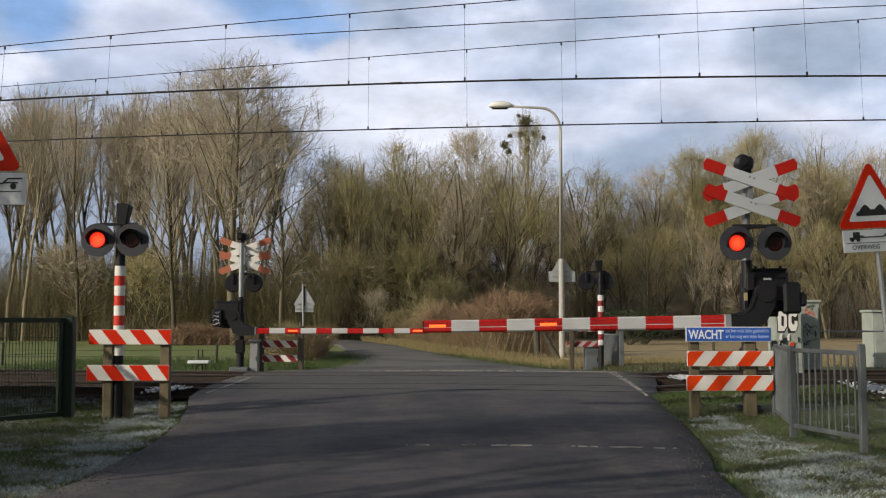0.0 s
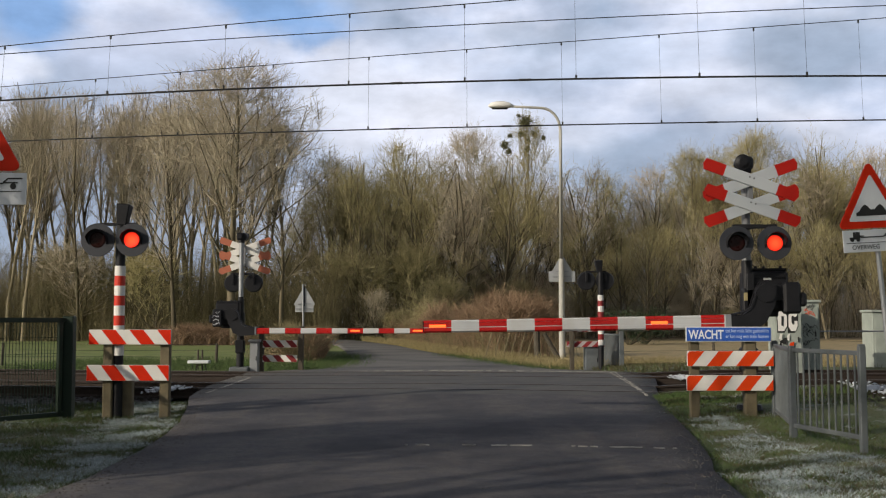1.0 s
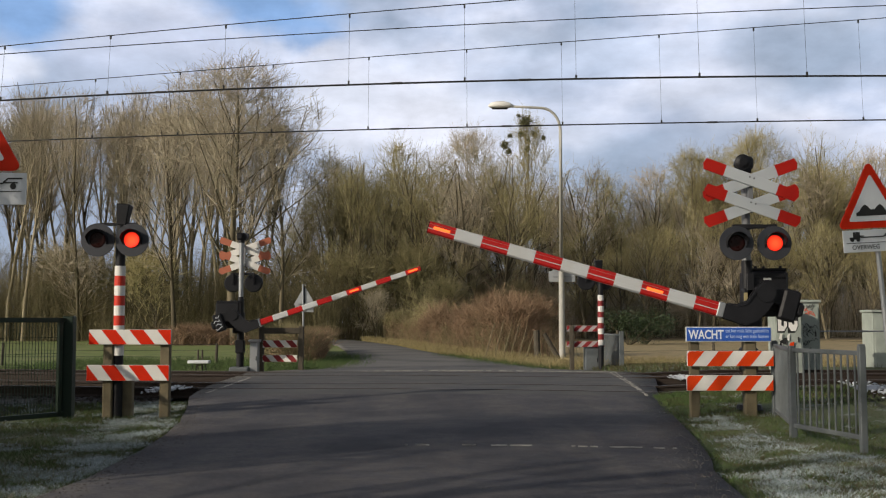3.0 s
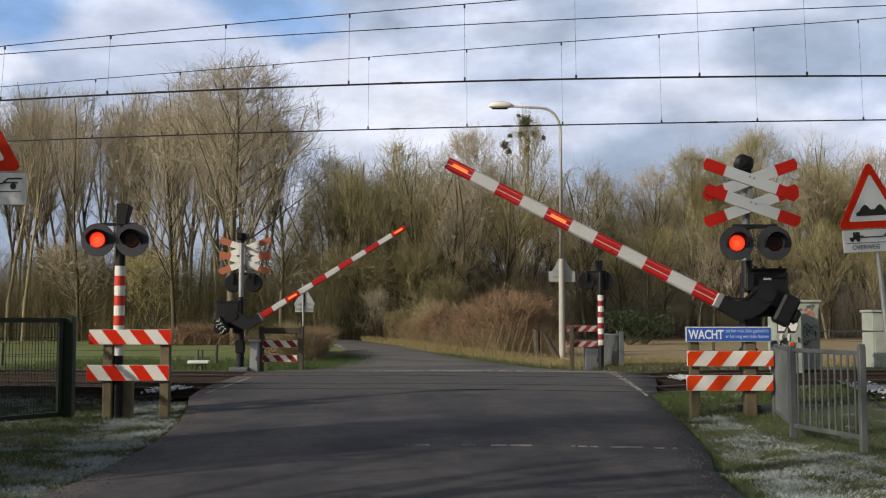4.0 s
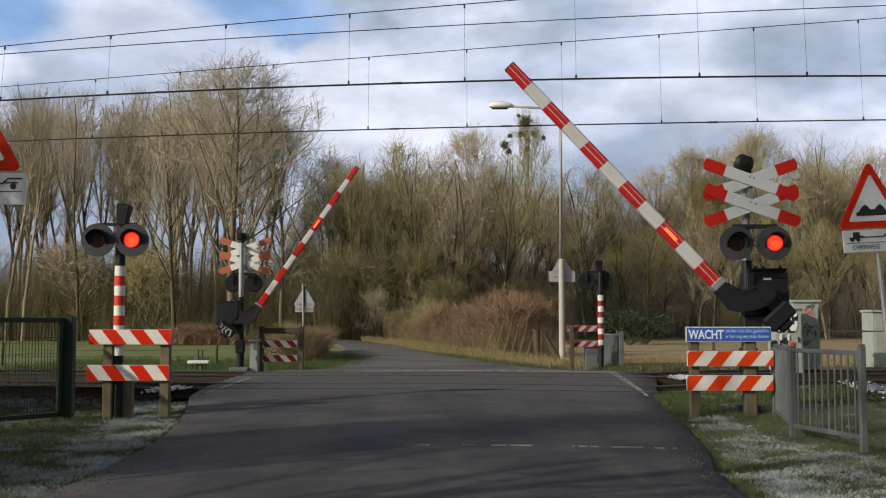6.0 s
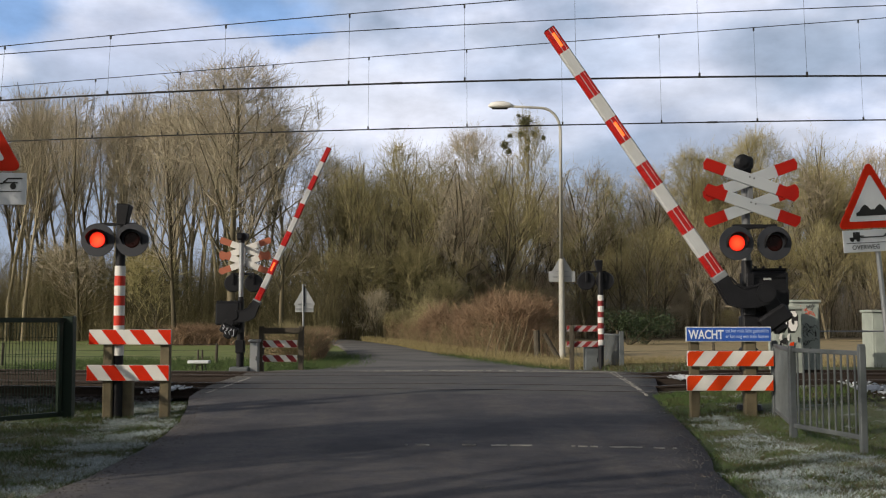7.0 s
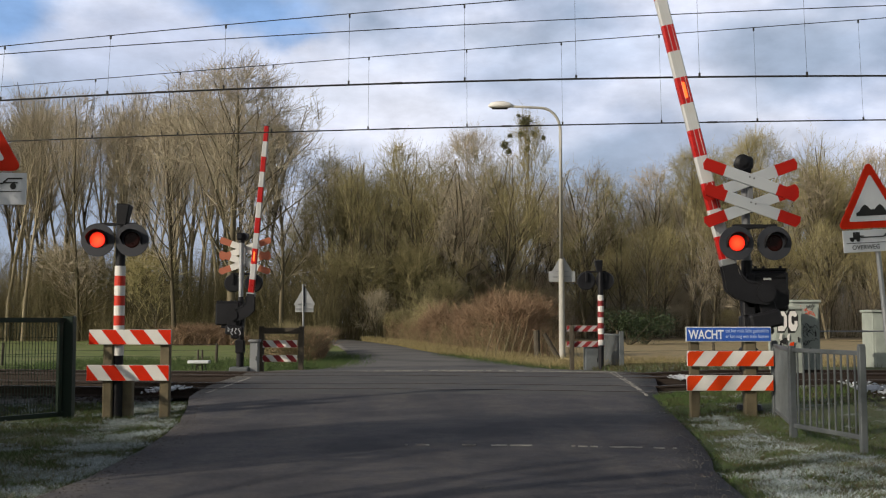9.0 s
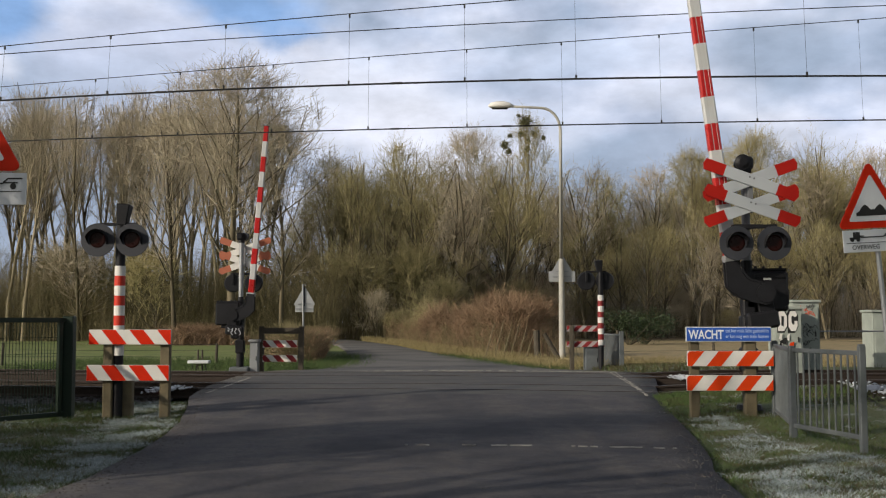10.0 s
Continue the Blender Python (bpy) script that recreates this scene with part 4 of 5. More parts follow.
field_fence([(-22 + 3.1 * i, 30.5 - .1 * i) for i in range(6)], .62, "low wire fence on short dark posts along the meadow")
field_fence([(5.2 + 2.9 * i, 31 + .3 * i) for i in range(7)], 1.0, "wire fence on round wooden posts along the brown field")
t = thing("fence_post", pose(2.85, 31.5, 0), "leaning grey wooden post with a brace", "post")
part("post", rod(B(), (0, 0, -.2), (-.04, 0, .95), .1, .09, 10), M_DARKWOOD, t)
part("brace", rod(B(), (.75, .05, -.1), (.2, .05, .85), .07, .065, 10), M_DARKWOOD, t)

# ---- road signs ----


def tri(s, cz, rc=.045, n=5):
    """A triangle with rounded corners: outline of side s round cz."""
    out = []
    R = s / math.sqrt(3)
    for k in (90, 210, 330):
        c = Vector((math.cos(radians(k)), math.sin(radians(k)))) * (R - 2 * rc)
        for i in range(n):
            a = radians(k - 60 + 120 * i / (n - 1))
            out.append((c.x + rc * math.cos(a), cz + c.y + rc * math.sin(a)))
    return out


def hump_sign(m, label, height, dx=-.05, words=True):
    """Warning triangle over a plate that shows a low trailer."""
    t = thing("warning_sign", m, label, "road sign", "hump warning signs")
    part("pole", rod(B(), (0.12, .03, -.3), (.04, .03, height + .3), .03, .03, 12), M_GALV, t)
    cz = height
    tp = part("triangle_plate", prism(B(), tri(.95, cz), -.015, .0), M_SCARLET, t, "red-bordered warning triangle")
    part("white_field", prism(B(), tri(.66, cz, .02), -.0205, -.0165), M_SIGNWHITE, tp)
    hump = [(-.22, cz - .125), (-.22, cz - .085), (-.18, cz - .07), (-.14, cz - .015), (-.1, cz + .01), (-.06, cz - .015), (-.03, cz - .05), (.03, cz - .05), (.06, cz - .015), (.1, cz + .01), (.14, cz - .015), (.18, cz - .07), (.22, cz - .085), (.22, cz - .125)]
    part("hump_symbol", prism(B(), hump, -.0245, -.0215), M_INK, tp)
    z0 = cz - .425
    pl = part("plate", box(B(), 0, -.008, z0, .74, .012, .265, .004), M_SIGNWHITE, t, "white plate with a trailer drawing")
    pl.location.x = dx
    bm = B()
    box(bm, -.19, -.017, z0 + .075, .09, .004, .07)
    box(bm, -.22, -.017, z0 + .035, .13, .004, .025)
    for x in (-.25, -.17, .26):
        rod(bm, (x, -.0145, z0 + .02), (x, -.019, z0 + .02), .026, .026, 14)
    box(bm, .02, -.017, z0 + .045, .32, .004, .012)
    box(bm, -.12, -.017, z0 + .06, .05, .004, .012)
    box(bm, .24, -.017, z0 + .05, .12, .004, .012)
    box(bm, .28, -.017, z0 + .085, .11, .004, .014)
    box(bm, .20, -.017, z0 + .07, .06, .004, .012, 0, Euler((0, radians(-40), 0)).to_matrix())
    box(bm, 0, -.017, z0 - .022, .66, .004, .006)
    part("trailer_symbol", bm, M_INK, pl)
    if not words:
        return
    writing("letters", "OVERWEG", .078, M_INK, pl, pose(-.26, -.0165, z0 - .10, 90, 0, 0), .001)
    writing("letters", "9", .078, M_INK, pl, pose(.20, -.0165, z0 - .10, 90, 0, 0), .001)


hump_sign(pose(5.30, 12.5, 0, 0, -3.6, 12), "red warning triangle with humps on a grey pole", 2.60)
hump_sign(pose(-3.96, 8.6, 0), "red warning triangle and trailer plate on a grey pole", 2.72, .14, False)


def sign_back(m, s, plate, label, pole=True):
    t = thing("road_sign", m, label, "road sign", "signs seen from behind")
    if pole:
        part("pole", rod(B(), (0, 0, -.2), (-.05, 0, 2.4), .03, .03, 10), M_GALV, t)
    h = 1.93 if pole else 2.95
    part("triangle_plate", prism(B(), tri(s, h), .03, .045), M_ALU, t)
    part("plate", box(B(), 0, .05, h - s * .42, plate[0], .015, plate[1], .004), M_ALU, t)
    part("clamp", box(B(), 0, .015, h - s * .2, s * .6, .03, .035, .004), M_GALV, t)
    part("clamp", box(B(), 0, .015, h - s * .42, s * .8, .03, .035, .004), M_GALV, t)
    if pole:
        part("rib", box(B(), 0, .015, h + .1, .04, .03, .62, .004), M_BLACK, t)


sign_back(pose(-4.38, 33, 0), .72, (.58, .22), "back of a triangular road sign on a thin pole")
sign_back(pose(3.78, 33.08, 0), .72, (.84, .34), "grey backs of a triangle and plate on the lamp post", False)


def street_lamp():
    t = thing("street_lamp", pose(3.75, 33, 0), "tall cream-grey street lamp with a curved arm", "street lamp")
    part("column", rod(B(), (0, 0, -.3), (0, 0, 3.2), .10, .085, 16), M_POLE, t)
    pts, rr = [(0, 0, 3.2), (0, 0, 7.3)], [.062, .05]
    for i in range(1, 8):
        a = radians(90 * i / 8)
        pts.append((-.62 * (1 - math.cos(a)), 0, 7.3 + .74 * math.sin(a)))
        rr.append(.045)
    pts += [(-.62, 0, 8.04), (-1.0, 0, 8.06), (-1.6, 0, 8.09)]
    rr += [.042, .04, .038]
    part("arm", sweep(B(), pts, rr, 12), M_POLE, t, smooth=True)
    bm = B()
    rings = []
    for x, w, h in ((-1.5, .05, .05), (-1.62, .11, .12), (-1.8, .16, .18), (-2.05, .16, .17), (-2.22, .11, .12), (-2.3, .03, .04)):
        rings.append([bm.verts.new((x, w * math.cos(a), 8.10 + (h * .9 if math.sin(a) > 0 else h * .5) * math.sin(a))) for a in [2 * math.pi * k / 14 for k in range(14)]])
    for u, v in zip(rings, rings[1:]):
        for k in range(14):
            bm.faces.new((u[k], u[(k + 1) % 14], v[(k + 1) % 14], v[k]))
    bm.faces.new(rings[0][::-1]), bm.faces.new(rings[-1])
    bmesh.ops.recalc_face_normals(bm, faces=bm.faces)
    head = part("lamp_head", bm, M_WHITE, t, "white lamp head", smooth=True)
    part("lamp_tray", box(B(), -1.93, 0, 8.022, .5, .18, .03, .01), M_BLACK, head)


street_lamp()

# ---- cabinets ----


def cabinet(m, w, h, d, label, graffiti=None, paint=M_CABINET):
    t = thing("relay_cabinet", m, label, "cabinet", "relay cabinets")
    body = part("body", box(B(), 0, 0, h / 2 - .1, w, d, h + .2, .012), paint, t)
    part("roof", box(B(), 0, 0, h + .03, w + .06, d + .08, .06, .012), paint, t)
    part("door", box(B(), 0, -d / 2 - .008, h * .5, w * .88, .014, h * .86, .004), paint, t)
    part("handle", box(B(), w * .32, -d / 2 - .03, h * .5, .02, .04, .1, .004), M_BLACK, t)
    rg = random.Random(7)
    if graffiti == "scrawl":
        for k in range(18):
            x0, z0 = rg.uniform(-w * .42, w * .2), h * rg.uniform(.25, .95)
            pts = [(x0 + .025 * i + rg.uniform(-.02, .02), -d / 2 - .017, z0 + rg.uniform(-.06, .06)) for i in range(8)]
            part("scrawl", sweep(B(), pts, .006, 4), M_ORANGE if k % 6 == 5 else M_INK, t)
    if graffiti == "blob":
        bow = [(-.09, -.2), (.03, -.2), (.09, -.1), (.09, .1), (.03, .2), (-.06, .2), (-.1, .12)]
        hook = [(.09, .12), (.05, .2), (-.05, .2), (-.09, .1), (-.09, -.12), (-.04, -.2), (.05, -.2), (.09, -.1), (.09, 0), (.03, 0), (.03, -.06), (0, -.08), (-.03, -.02), (-.03, .08), (0, .11), (.04, .07)]
        slit = [(-.025, -.09), (.02, -.11), (.03, .09), (-.02, .1)]
        for shape, x, z, s, mm, y in ((bow, -.13, .97, 1.18, M_INK, -.016), (bow, .08, .97, 1.18, M_INK, -.017), (bow, -.13, .97, 1.0, M_WHITE, -.021), (hook, .08, .97, 1.0, M_WHITE, -.022), (slit, -.13, .97, 1.0, M_INK, -.026)):
            part("painted_shape", prism(B(), [(x + s * p, z + s * q) for p, q in shape], -d / 2 + y, -d / 2 + y + .003), mm, t)
        for k in range(9):
            x, z, w = rg.uniform(-.2, .2), rg.uniform(.35, .72), rg.uniform(.03, .06)
            part("painted_shape", prism(B(), [(x - w, z - .05), (x + w * .6, z - .08), (x + w, z + .06), (x - w * .4, z + .04)], -d / 2 - .030 - .003 * k, -d / 2 - .028 - .003 * k), (M_ORANGE, M_WHITE, M_INK)[k % 3], t)
    return t


cabinet(pose(7.52, 21.9, .30), .55, 1.30, .5, "grey-green trackside cabinet covered in black scrawls", "scrawl")
cabinet(pose(6.93, 21.2, .25), .56, 1.20, .45, "trackside cabinet with bulging white graffiti shapes", "blob")
cabinet(pose(10.15, 24, .15), .85, 1.27, .6, "pale grey-green cabinet beside the track")
cabinet(pose(3.47, 24.5, .0), .34, .66, .3, "small dull grey box beside the signal post", None, M_RAILGREY)
cabinet(pose(-4.33, 24.1, 0), .19, .74, .22, "narrow pale grey box at the barrier foot", None, M_GALV)


def trough_cover():
    t = thing("concrete_marker", pose(-5.72, 24.6, .1), "white concrete slab on thin legs by the track", "marker")
    part("slab", box(B(), 0, 0, .17, .5, .2, .07, .01), M_SIGNWHITE, t)
    for x in (-.2, -.08, .1, .2):
        part("leg", rod(B(), (x, 0, -.2), (x * .7, 0, .15), .012, .012, 6), M_BLACK, t)
    for x in (-.05, .05):
        part("stub", rod(B(), (x, .1, 0), (x, .1, .45), .022, .022, 6), M_DARKWOOD, t)


trough_cover()

# ---- trees, hedges, grass ----


def tubes(segs, n=3):
    """Tapered three-sided sticks, as vertex and face arrays."""
    s = np.array(segs, dtype=float)
    p0, p1, r0, r1 = s[:, 0:3], s[:, 3:6], s[:, 6], s[:, 7]
    d = p1 - p0
    d /= np.linalg.norm(d, axis=1, keepdims=True) + 1e-9
    ref = np.where(np.abs(d[:, 2:3]) < .9, np.array([[0, 0, 1.0]]), np.array([[1.0, 0, 0]]))
    u = np.cross(d, ref)
    u /= np.linalg.norm(u, axis=1, keepdims=True)
    v = np.cross(d, u)
    ang = np.arange(n) * 2 * math.pi / n
    ring = np.cos(ang)[None, :, None] * u[:, None, :] + np.sin(ang)[None, :, None] * v[:, None, :]
    a = p0[:, None, :] + ring * r0[:, None, None]
    b = p1[:, None, :] + ring * r1[:, None, None]
    verts = np.concatenate((a, b), axis=1).reshape(-1, 3)
    base = (np.arange(len(s)) * 2 * n)[:, None]
    k = np.arange(n)
    quads = np.stack((k, (k + 1) % n, n + (k + 1) % n, n + k), axis=1)
    faces = (base[:, :, None] + quads[None]).reshape(-1, 4)
    return verts, faces


def ribbons(segs, seed):
    """Fine twigs as slim tapered blades, each turned its own way."""
    s = np.array(segs, dtype=float)
    rr = np.random.default_rng(seed)
    p0, p1 = s[:, 0:3], s[:, 3:6]
    u = np.cross(p1 - p0, rr.normal(size=p0.shape))
    u /= np.linalg.norm(u, axis=1, keepdims=True) + 1e-9
    a, b = u * s[:, 6:7], u * s[:, 7:8]
    verts = np.stack((p0 - a, p0 + a, p1 + b, p1 - b), axis=1).reshape(-1, 3)
    return verts, np.arange(len(verts)).reshape(-1, 4)


def array_mesh(name, verts, faces, material):
    me = bpy.data.meshes.new(name)
    me.vertices.add(len(verts))
    me.vertices.foreach_set("co", np.ascontiguousarray(verts, dtype=np.float32).ravel())
    w = faces.shape[1]
    me.loops.add(faces.size)
    me.loops.foreach_set("vertex_index", np.ascontiguousarray(faces, dtype=np.int32).ravel())
    me.polygons.add(len(faces))
    me.polygons.foreach_set("loop_start", np.arange(0, faces.size, w, dtype=np.int32))
    me.update(calc_edges=True)
    me.materials.append(material)
    return me


def grow_tree(seed, height, width, bare, r0, limbs, lean, kids, rise, wiggle, forks=0, dome=.42, twig=1.2, coarse=1.0, slim=.42, far=.6):
    """A bare tree whose limbs and twigs fill a rounded crown; returns thick, thin and fine sticks."""
    rg = random.Random(seed)
    thick, thin, fine = [], [], []
    lump = [rg.uniform(0, 9) for _ in range(3)]

    def inside(p):
        u = (p.z - bare * height) / ((1 - bare) * height)
        if u > 1:
            return False
        f = math.sqrt(max(0, 1 - ((u - dome) / (1 - dome)) ** 2)) if u > dome else .55 + .45 * max(0, u) / dome
        f *= 1 + .35 * noise.noise((p.x / width * 1.6 + lump[0], p.y / width * 1.6 + lump[1], p.z / width * 1.6 + lump[2]))
        return math.hypot(p.x, p.y) < width * f

    def bough(p, d, length, r, level):
        n = (12, 7, 4, 2, 1)[level]
        pts = []
        for i in range(n):
            d = (d + Vector((rg.gauss(0, 1), rg.gauss(0, 1), rg.gauss(0, .7))) * wiggle[level] + Vector((0, 0, rise[level]))).normalized()
            q = p + d * (length / n)
            if 0 < level < 3 and not inside(q):
                break
            ra, rb = r * (1 - .88 * i / n), r * (1 - .88 * (i + 1) / n)
            (thick if level < 2 else thin if level == 2 else fine).append((*p, *q, ra, rb))
            pts.append((p.copy(), q, d.copy(), ra))
            p = q
        if level == 4 or not pts:
            return
        for j in range(kids[level] if level else limbs):
            lo = (bare, .12, .05, .05)[level]
            k = lo + (.99 - lo) * ((j + rg.random()) / limbs if level == 0 else rg.random() ** .8)
            if level == 0 and j < forks:
                k = rg.uniform(max(.3, bare), .6) if height > 6 else k
            a, b, dd, ra = pts[min(len(pts) - 1, int(k * len(pts)))]
            s = a + (b - a) * (k * len(pts) % 1)
            az = j * 2.4 + rg.uniform(-.5, .5) if level == 0 else rg.uniform(0, 2 * math.pi)
            side = Vector((math.cos(az), math.sin(az), 0))
            side = (side - dd * side.dot(dd)).normalized()
            spread = lean[level] * rg.uniform(.7, 1.25) * (.5 if level == 0 and j < forks else 1)
            nd = (dd * math.cos(spread) + side * math.sin(spread)).normalized()
            if level == 0:
                ln = height * far * (1 - .6 * (k - bare) / (1 - bare)) if j >= forks else height * (1 - k) * .98
            else:
                ln = (length * rg.uniform(.25, .6), twig * rg.uniform(.5, 1.5), twig * rg.uniform(.25, .75))[level - 1]
            bough(s, nd, ln, max(.010, ra * (.8 if level == 0 and j < forks else slim if level == 0 else .5)), level + 1)
    bough(Vector((0, 0, -.2)), Vector((0, 0, 1)), height, r0, 0)
    return thick, [(*s[:6], max(s[6], .0115 * coarse), max(s[7], .008 * coarse)) for s in thin], [(*s[:6], .0088 * coarse, .005 * coarse) for s in fine]


TREES = {}


def tree_kind(kind, seed):
    if kind == "poplar":
        return grow_tree(seed, 17.6, 1.9, .36, .15, 22, (.38, .5, .5, .5), (0, 7, 5, 1), (.0, .07, .09, .10, .08), (.055, .10, .16, .22, .3), 2, .68, 1.0, 1.2, .34, .42)
    if kind == "crown":
        return grow_tree(seed, 15.3, 5.4, .24, .25, 30, (.78, .62, .6, .6), (0, 10, 7, 2), (.0, .085, .06, .05, .04), (.05, .13, .2, .26, .35), 0, .45, 1.1, 1.15, .33)
    if kind == "wood":
        return grow_tree(seed, 14.2, 3.6, .08, .21, 26, (.68, .6, .6, .65), (0, 8, 6, 1), (.0, .09, .06, .05, .04), (.07, .15, .2, .28, .35), 3, .5, 1.2, 1.25, .42)
    if kind == "shrub":
        return grow_tree(seed, 1.9, 1.15, .03, .016, 26, (.75, .5, .5, .5), (0, 6, 4, 1), (.0, .12, .10, .10, .0), (.12, .14, .2, .28, .3), 8, .5, .5, .6)
    return grow_tree(seed, 4.6, 2.1, .04, .04, 24, (.75, .6, .6, .6), (0, 6, 5, 1), (.0, .12, .08, .08, .0), (.12, .16, .22, .3, .35), 8, .5, .8)


def tree_mesh(kind, seed, bark, twig):
    key = (kind, seed, bark.name, twig.name)
    if key not in TREES:
        thick, thin, fine = tree_kind(kind, seed)
        (v, f), (v2, f2) = tubes(thin, 3), ribbons(fine, seed)
        TREES[key] = (array_mesh("trunk", *tubes(thick, 5), bark), array_mesh("crown", np.concatenate((v, v2)), np.concatenate((f, f2 + len(v))), twig))
    return TREES[key]


def tree(kind, seed, x, y, scale, bark, twig, label, group, turn=0.0, thin=1.0):
    t = thing("tree", pose(x, y, -.05, 0, 0, turn), label, "tree", group)
    a, b = tree_mesh(kind, seed, bark, twig)
    for nm, me in (("trunk", a), ("crown", b)):
        o = new(nm, me)
        o.parent = t
        o.scale = (scale * thin, scale * thin, scale)
    return t


rg = random.Random(11)
# tall slender stand beyond the meadow
for row, (y, n) in enumerate(((71, 24), (77, 24), (84, 24), (92, 22))):
    for i in range(n):
        x = -46 * y / 80 + (32 * y / 80) * (i + rg.uniform(.1, .9)) / n
        tree("poplar", 100 + rg.randrange(5), x, y + rg.uniform(-3, 3), rg.uniform(1.0, 1.09) * (1.0 + .03 * min(1, (x / y + .45) * 4)) * y / 80, M_PALEBARK if rg.random() < .6 else M_BARK, M_TWIG,
             "tall slender bare tree with upright twigs", "trees of the tall stand", rg.uniform(0, 360), rg.uniform(.85, 1.15))
# the broad tree at the road
tree("crown", 201, -11.3, 57, 1.0, M_BARK, M_TWIG, "broad bare tree with a wide twiggy crown", "roadside trees", 40, 1.12)
tree("crown", 202, -9.6, 62, .84, M_BARK, M_TWIG, "broad bare tree behind the roadside tree", "roadside trees", 200, .8)
tree("crown", 202, -16.4, 64, .92, M_BARK, M_TWIG, "broad bare tree behind the roadside tree", "roadside trees", 100, .7)
# skyline of the wood: slope sideways, slope upwards
SKYLINE = ((-.30, .17), (-.10, .168), (-.065, .172), (-.034, .182), (-.006, .174), (.025, .190), (.055, .182), (.08, .170), (.117, .158), (.135, .165), (.152, .146), (.172, .142), (.198, .155), (.225, .173),
           (.247, .177), (.27, .168), (.30, .190), (.335, .192), (.36, .186), (.39, .178), (.412, .188), (.6, .18))


def skyline(k):
    for a, b in zip(SKYLINE, SKYLINE[1:]):
        if k <= b[0]:
            return a[1] + (b[1] - a[1]) * max(0, k - a[0]) / (b[0] - a[0])
    return SKYLINE[-1][1]


# mixed wood behind the road and the brown field
for y, x0, x1, n, share in ((75, -8.6, 5, 8, .9), (84, -9.5, 12, 12, .99), (88, 12, 40, 13, .98), (95, -12, 44, 20, .92), (106, -16, 52, 20, .84), (118, -20, 58, 12, .80)):
    for i in range(n):
        x = x0 + (x1 - x0) * (i + rg.uniform(.25, .75)) / n
        yy = y + rg.uniform(-2, 2)
        h = (1.2 + skyline(x / yy) * yy) * share * rg.uniform(.94, 1.02)
        tree("wood", 300 + rg.randrange(6), x, yy, h / 14.6, M_BARK, M_TWIGDARK if rg.random() < .72 else M_TWIG, "bare broadleaf tree in a mixed wood", "trees of the wood", rg.uniform(0, 360), rg.uniform(.75, 1.0))
for x, y, h in ((-8.2, 79, 14.3), (-6.3, 81, 14.6), (-4.2, 79, 14.6), (-1.9, 81, 15.4)):
    tree("wood", 301 + int(y) % 5, x, y, h / 14.6, M_BARK, M_TWIGDARK, "dark dense tree at the bend of the road", "trees of the wood", 31 * x, .95)
tree("crown", 203, 6.3, 80, 1.10, M_PALEBARK, M_TWIGDARK, "tall bare tree with dark clumps of mistletoe", "trees of the wood", 10, .42)
tree("crown", 201, 2.5, 84, 1.08, M_PALEBARK, M_TWIG, "pale bare tree standing above the wood", "trees of the wood", 77, .62)
tree("crown", 202, 26.5, 86, 1.09, M_BARK, M_TWIGDARK, "broad dark tree rising above the wood", "trees of the wood", 160, .72)
tree("crown", 203, 20.4, 86, .99, M_BARK, M_TWIGDARK, "broad rounded bare tree at the edge of the wood", "trees of the wood", 250, .66)
# young sunlit trees along the edge of the wood
for i in range(15):
    x = 9.5 + 27 * (i + rg.uniform(.2, .8)) / 15
    tree("wood", 300 + rg.randrange(6), x, rg.uniform(78, 83), rg.uniform(.55, .78), M_BARK, M_TWIG if rg.random() < .3 else M_TWIGDARK, "young sunlit bare tree at the edge of the wood", "young trees", rg.uniform(0, 360), rg.uniform(.8, 1.1))
for i in range(6):
    tree("bush", 400 + rg.randrange(5), -7.5 + 1.5 * i, 73 + rg.uniform(-1, 1), rg.uniform(1.1, 1.5), M_BARK, M_TWIGDARK, "tall olive-brown bush at the bend of the road", "undergrowth", rg.uniform(0, 360), 1.1)
# low growth in front of the trunks
for i in range(48):
    x = -38 + 86 * (i + rg.uniform(0, 1)) / 48
    y = rg.uniform(76, 90) if x > 6 else rg.uniform(67, 80)
    if x > 10:
        y = rg.uniform(84, 96)
    if -14 < x < -5:
        y = rg.uniform(80, 88)
    tree("bush", 400 + rg.randrange(5), x, y, rg.uniform(.6, 1.25) * (1.25 if x < -12 else 1 if x < 10 else .7), M_BARK, (M_TWIGDARK, M_BRUSH, M_TWIGDARK, M_TWIG)[rg.randrange(4)], "tangled bare undergrowth at the edge of the wood", "undergrowth", rg.uniform(0, 360), rg.uniform(.9, 1.4))


def mistletoe():
    rr = np.random.default_rng(2)
    for x, z, r in ((6.35, 16.6, .55), (6.05, 15.7, .3), (7.05, 15.7, .28), (5.2, 15.6, .22), (4.75, 14.8, .42), (5.05, 14.3, .28), (7.7, 15.3, .2), (6.5, 14.5, .26), (5.8, 17.0, .2), (6.6, 15.2, .18)):
        segs = []
        for _ in range(int(420 * r)):
            d = rr.normal(size=3)
            d /= np.linalg.norm(d)
            a = d * r * rr.uniform(.1, .5)
            b = a + (d + rr.normal(0, .45, 3)) * r * rr.uniform(.3, .7)
            segs.append((*a, *b, .024, .014))
        o = new("mistletoe", array_mesh("mistletoe", *tubes(segs, 3), M_MISTLETOE))
        o.location = (x, 79 + rr.uniform(0, 1), z)
        tagged(o, "olive-green mistletoe clump in a bare crown", "mistletoe", "mistletoe clumps")


mistletoe()


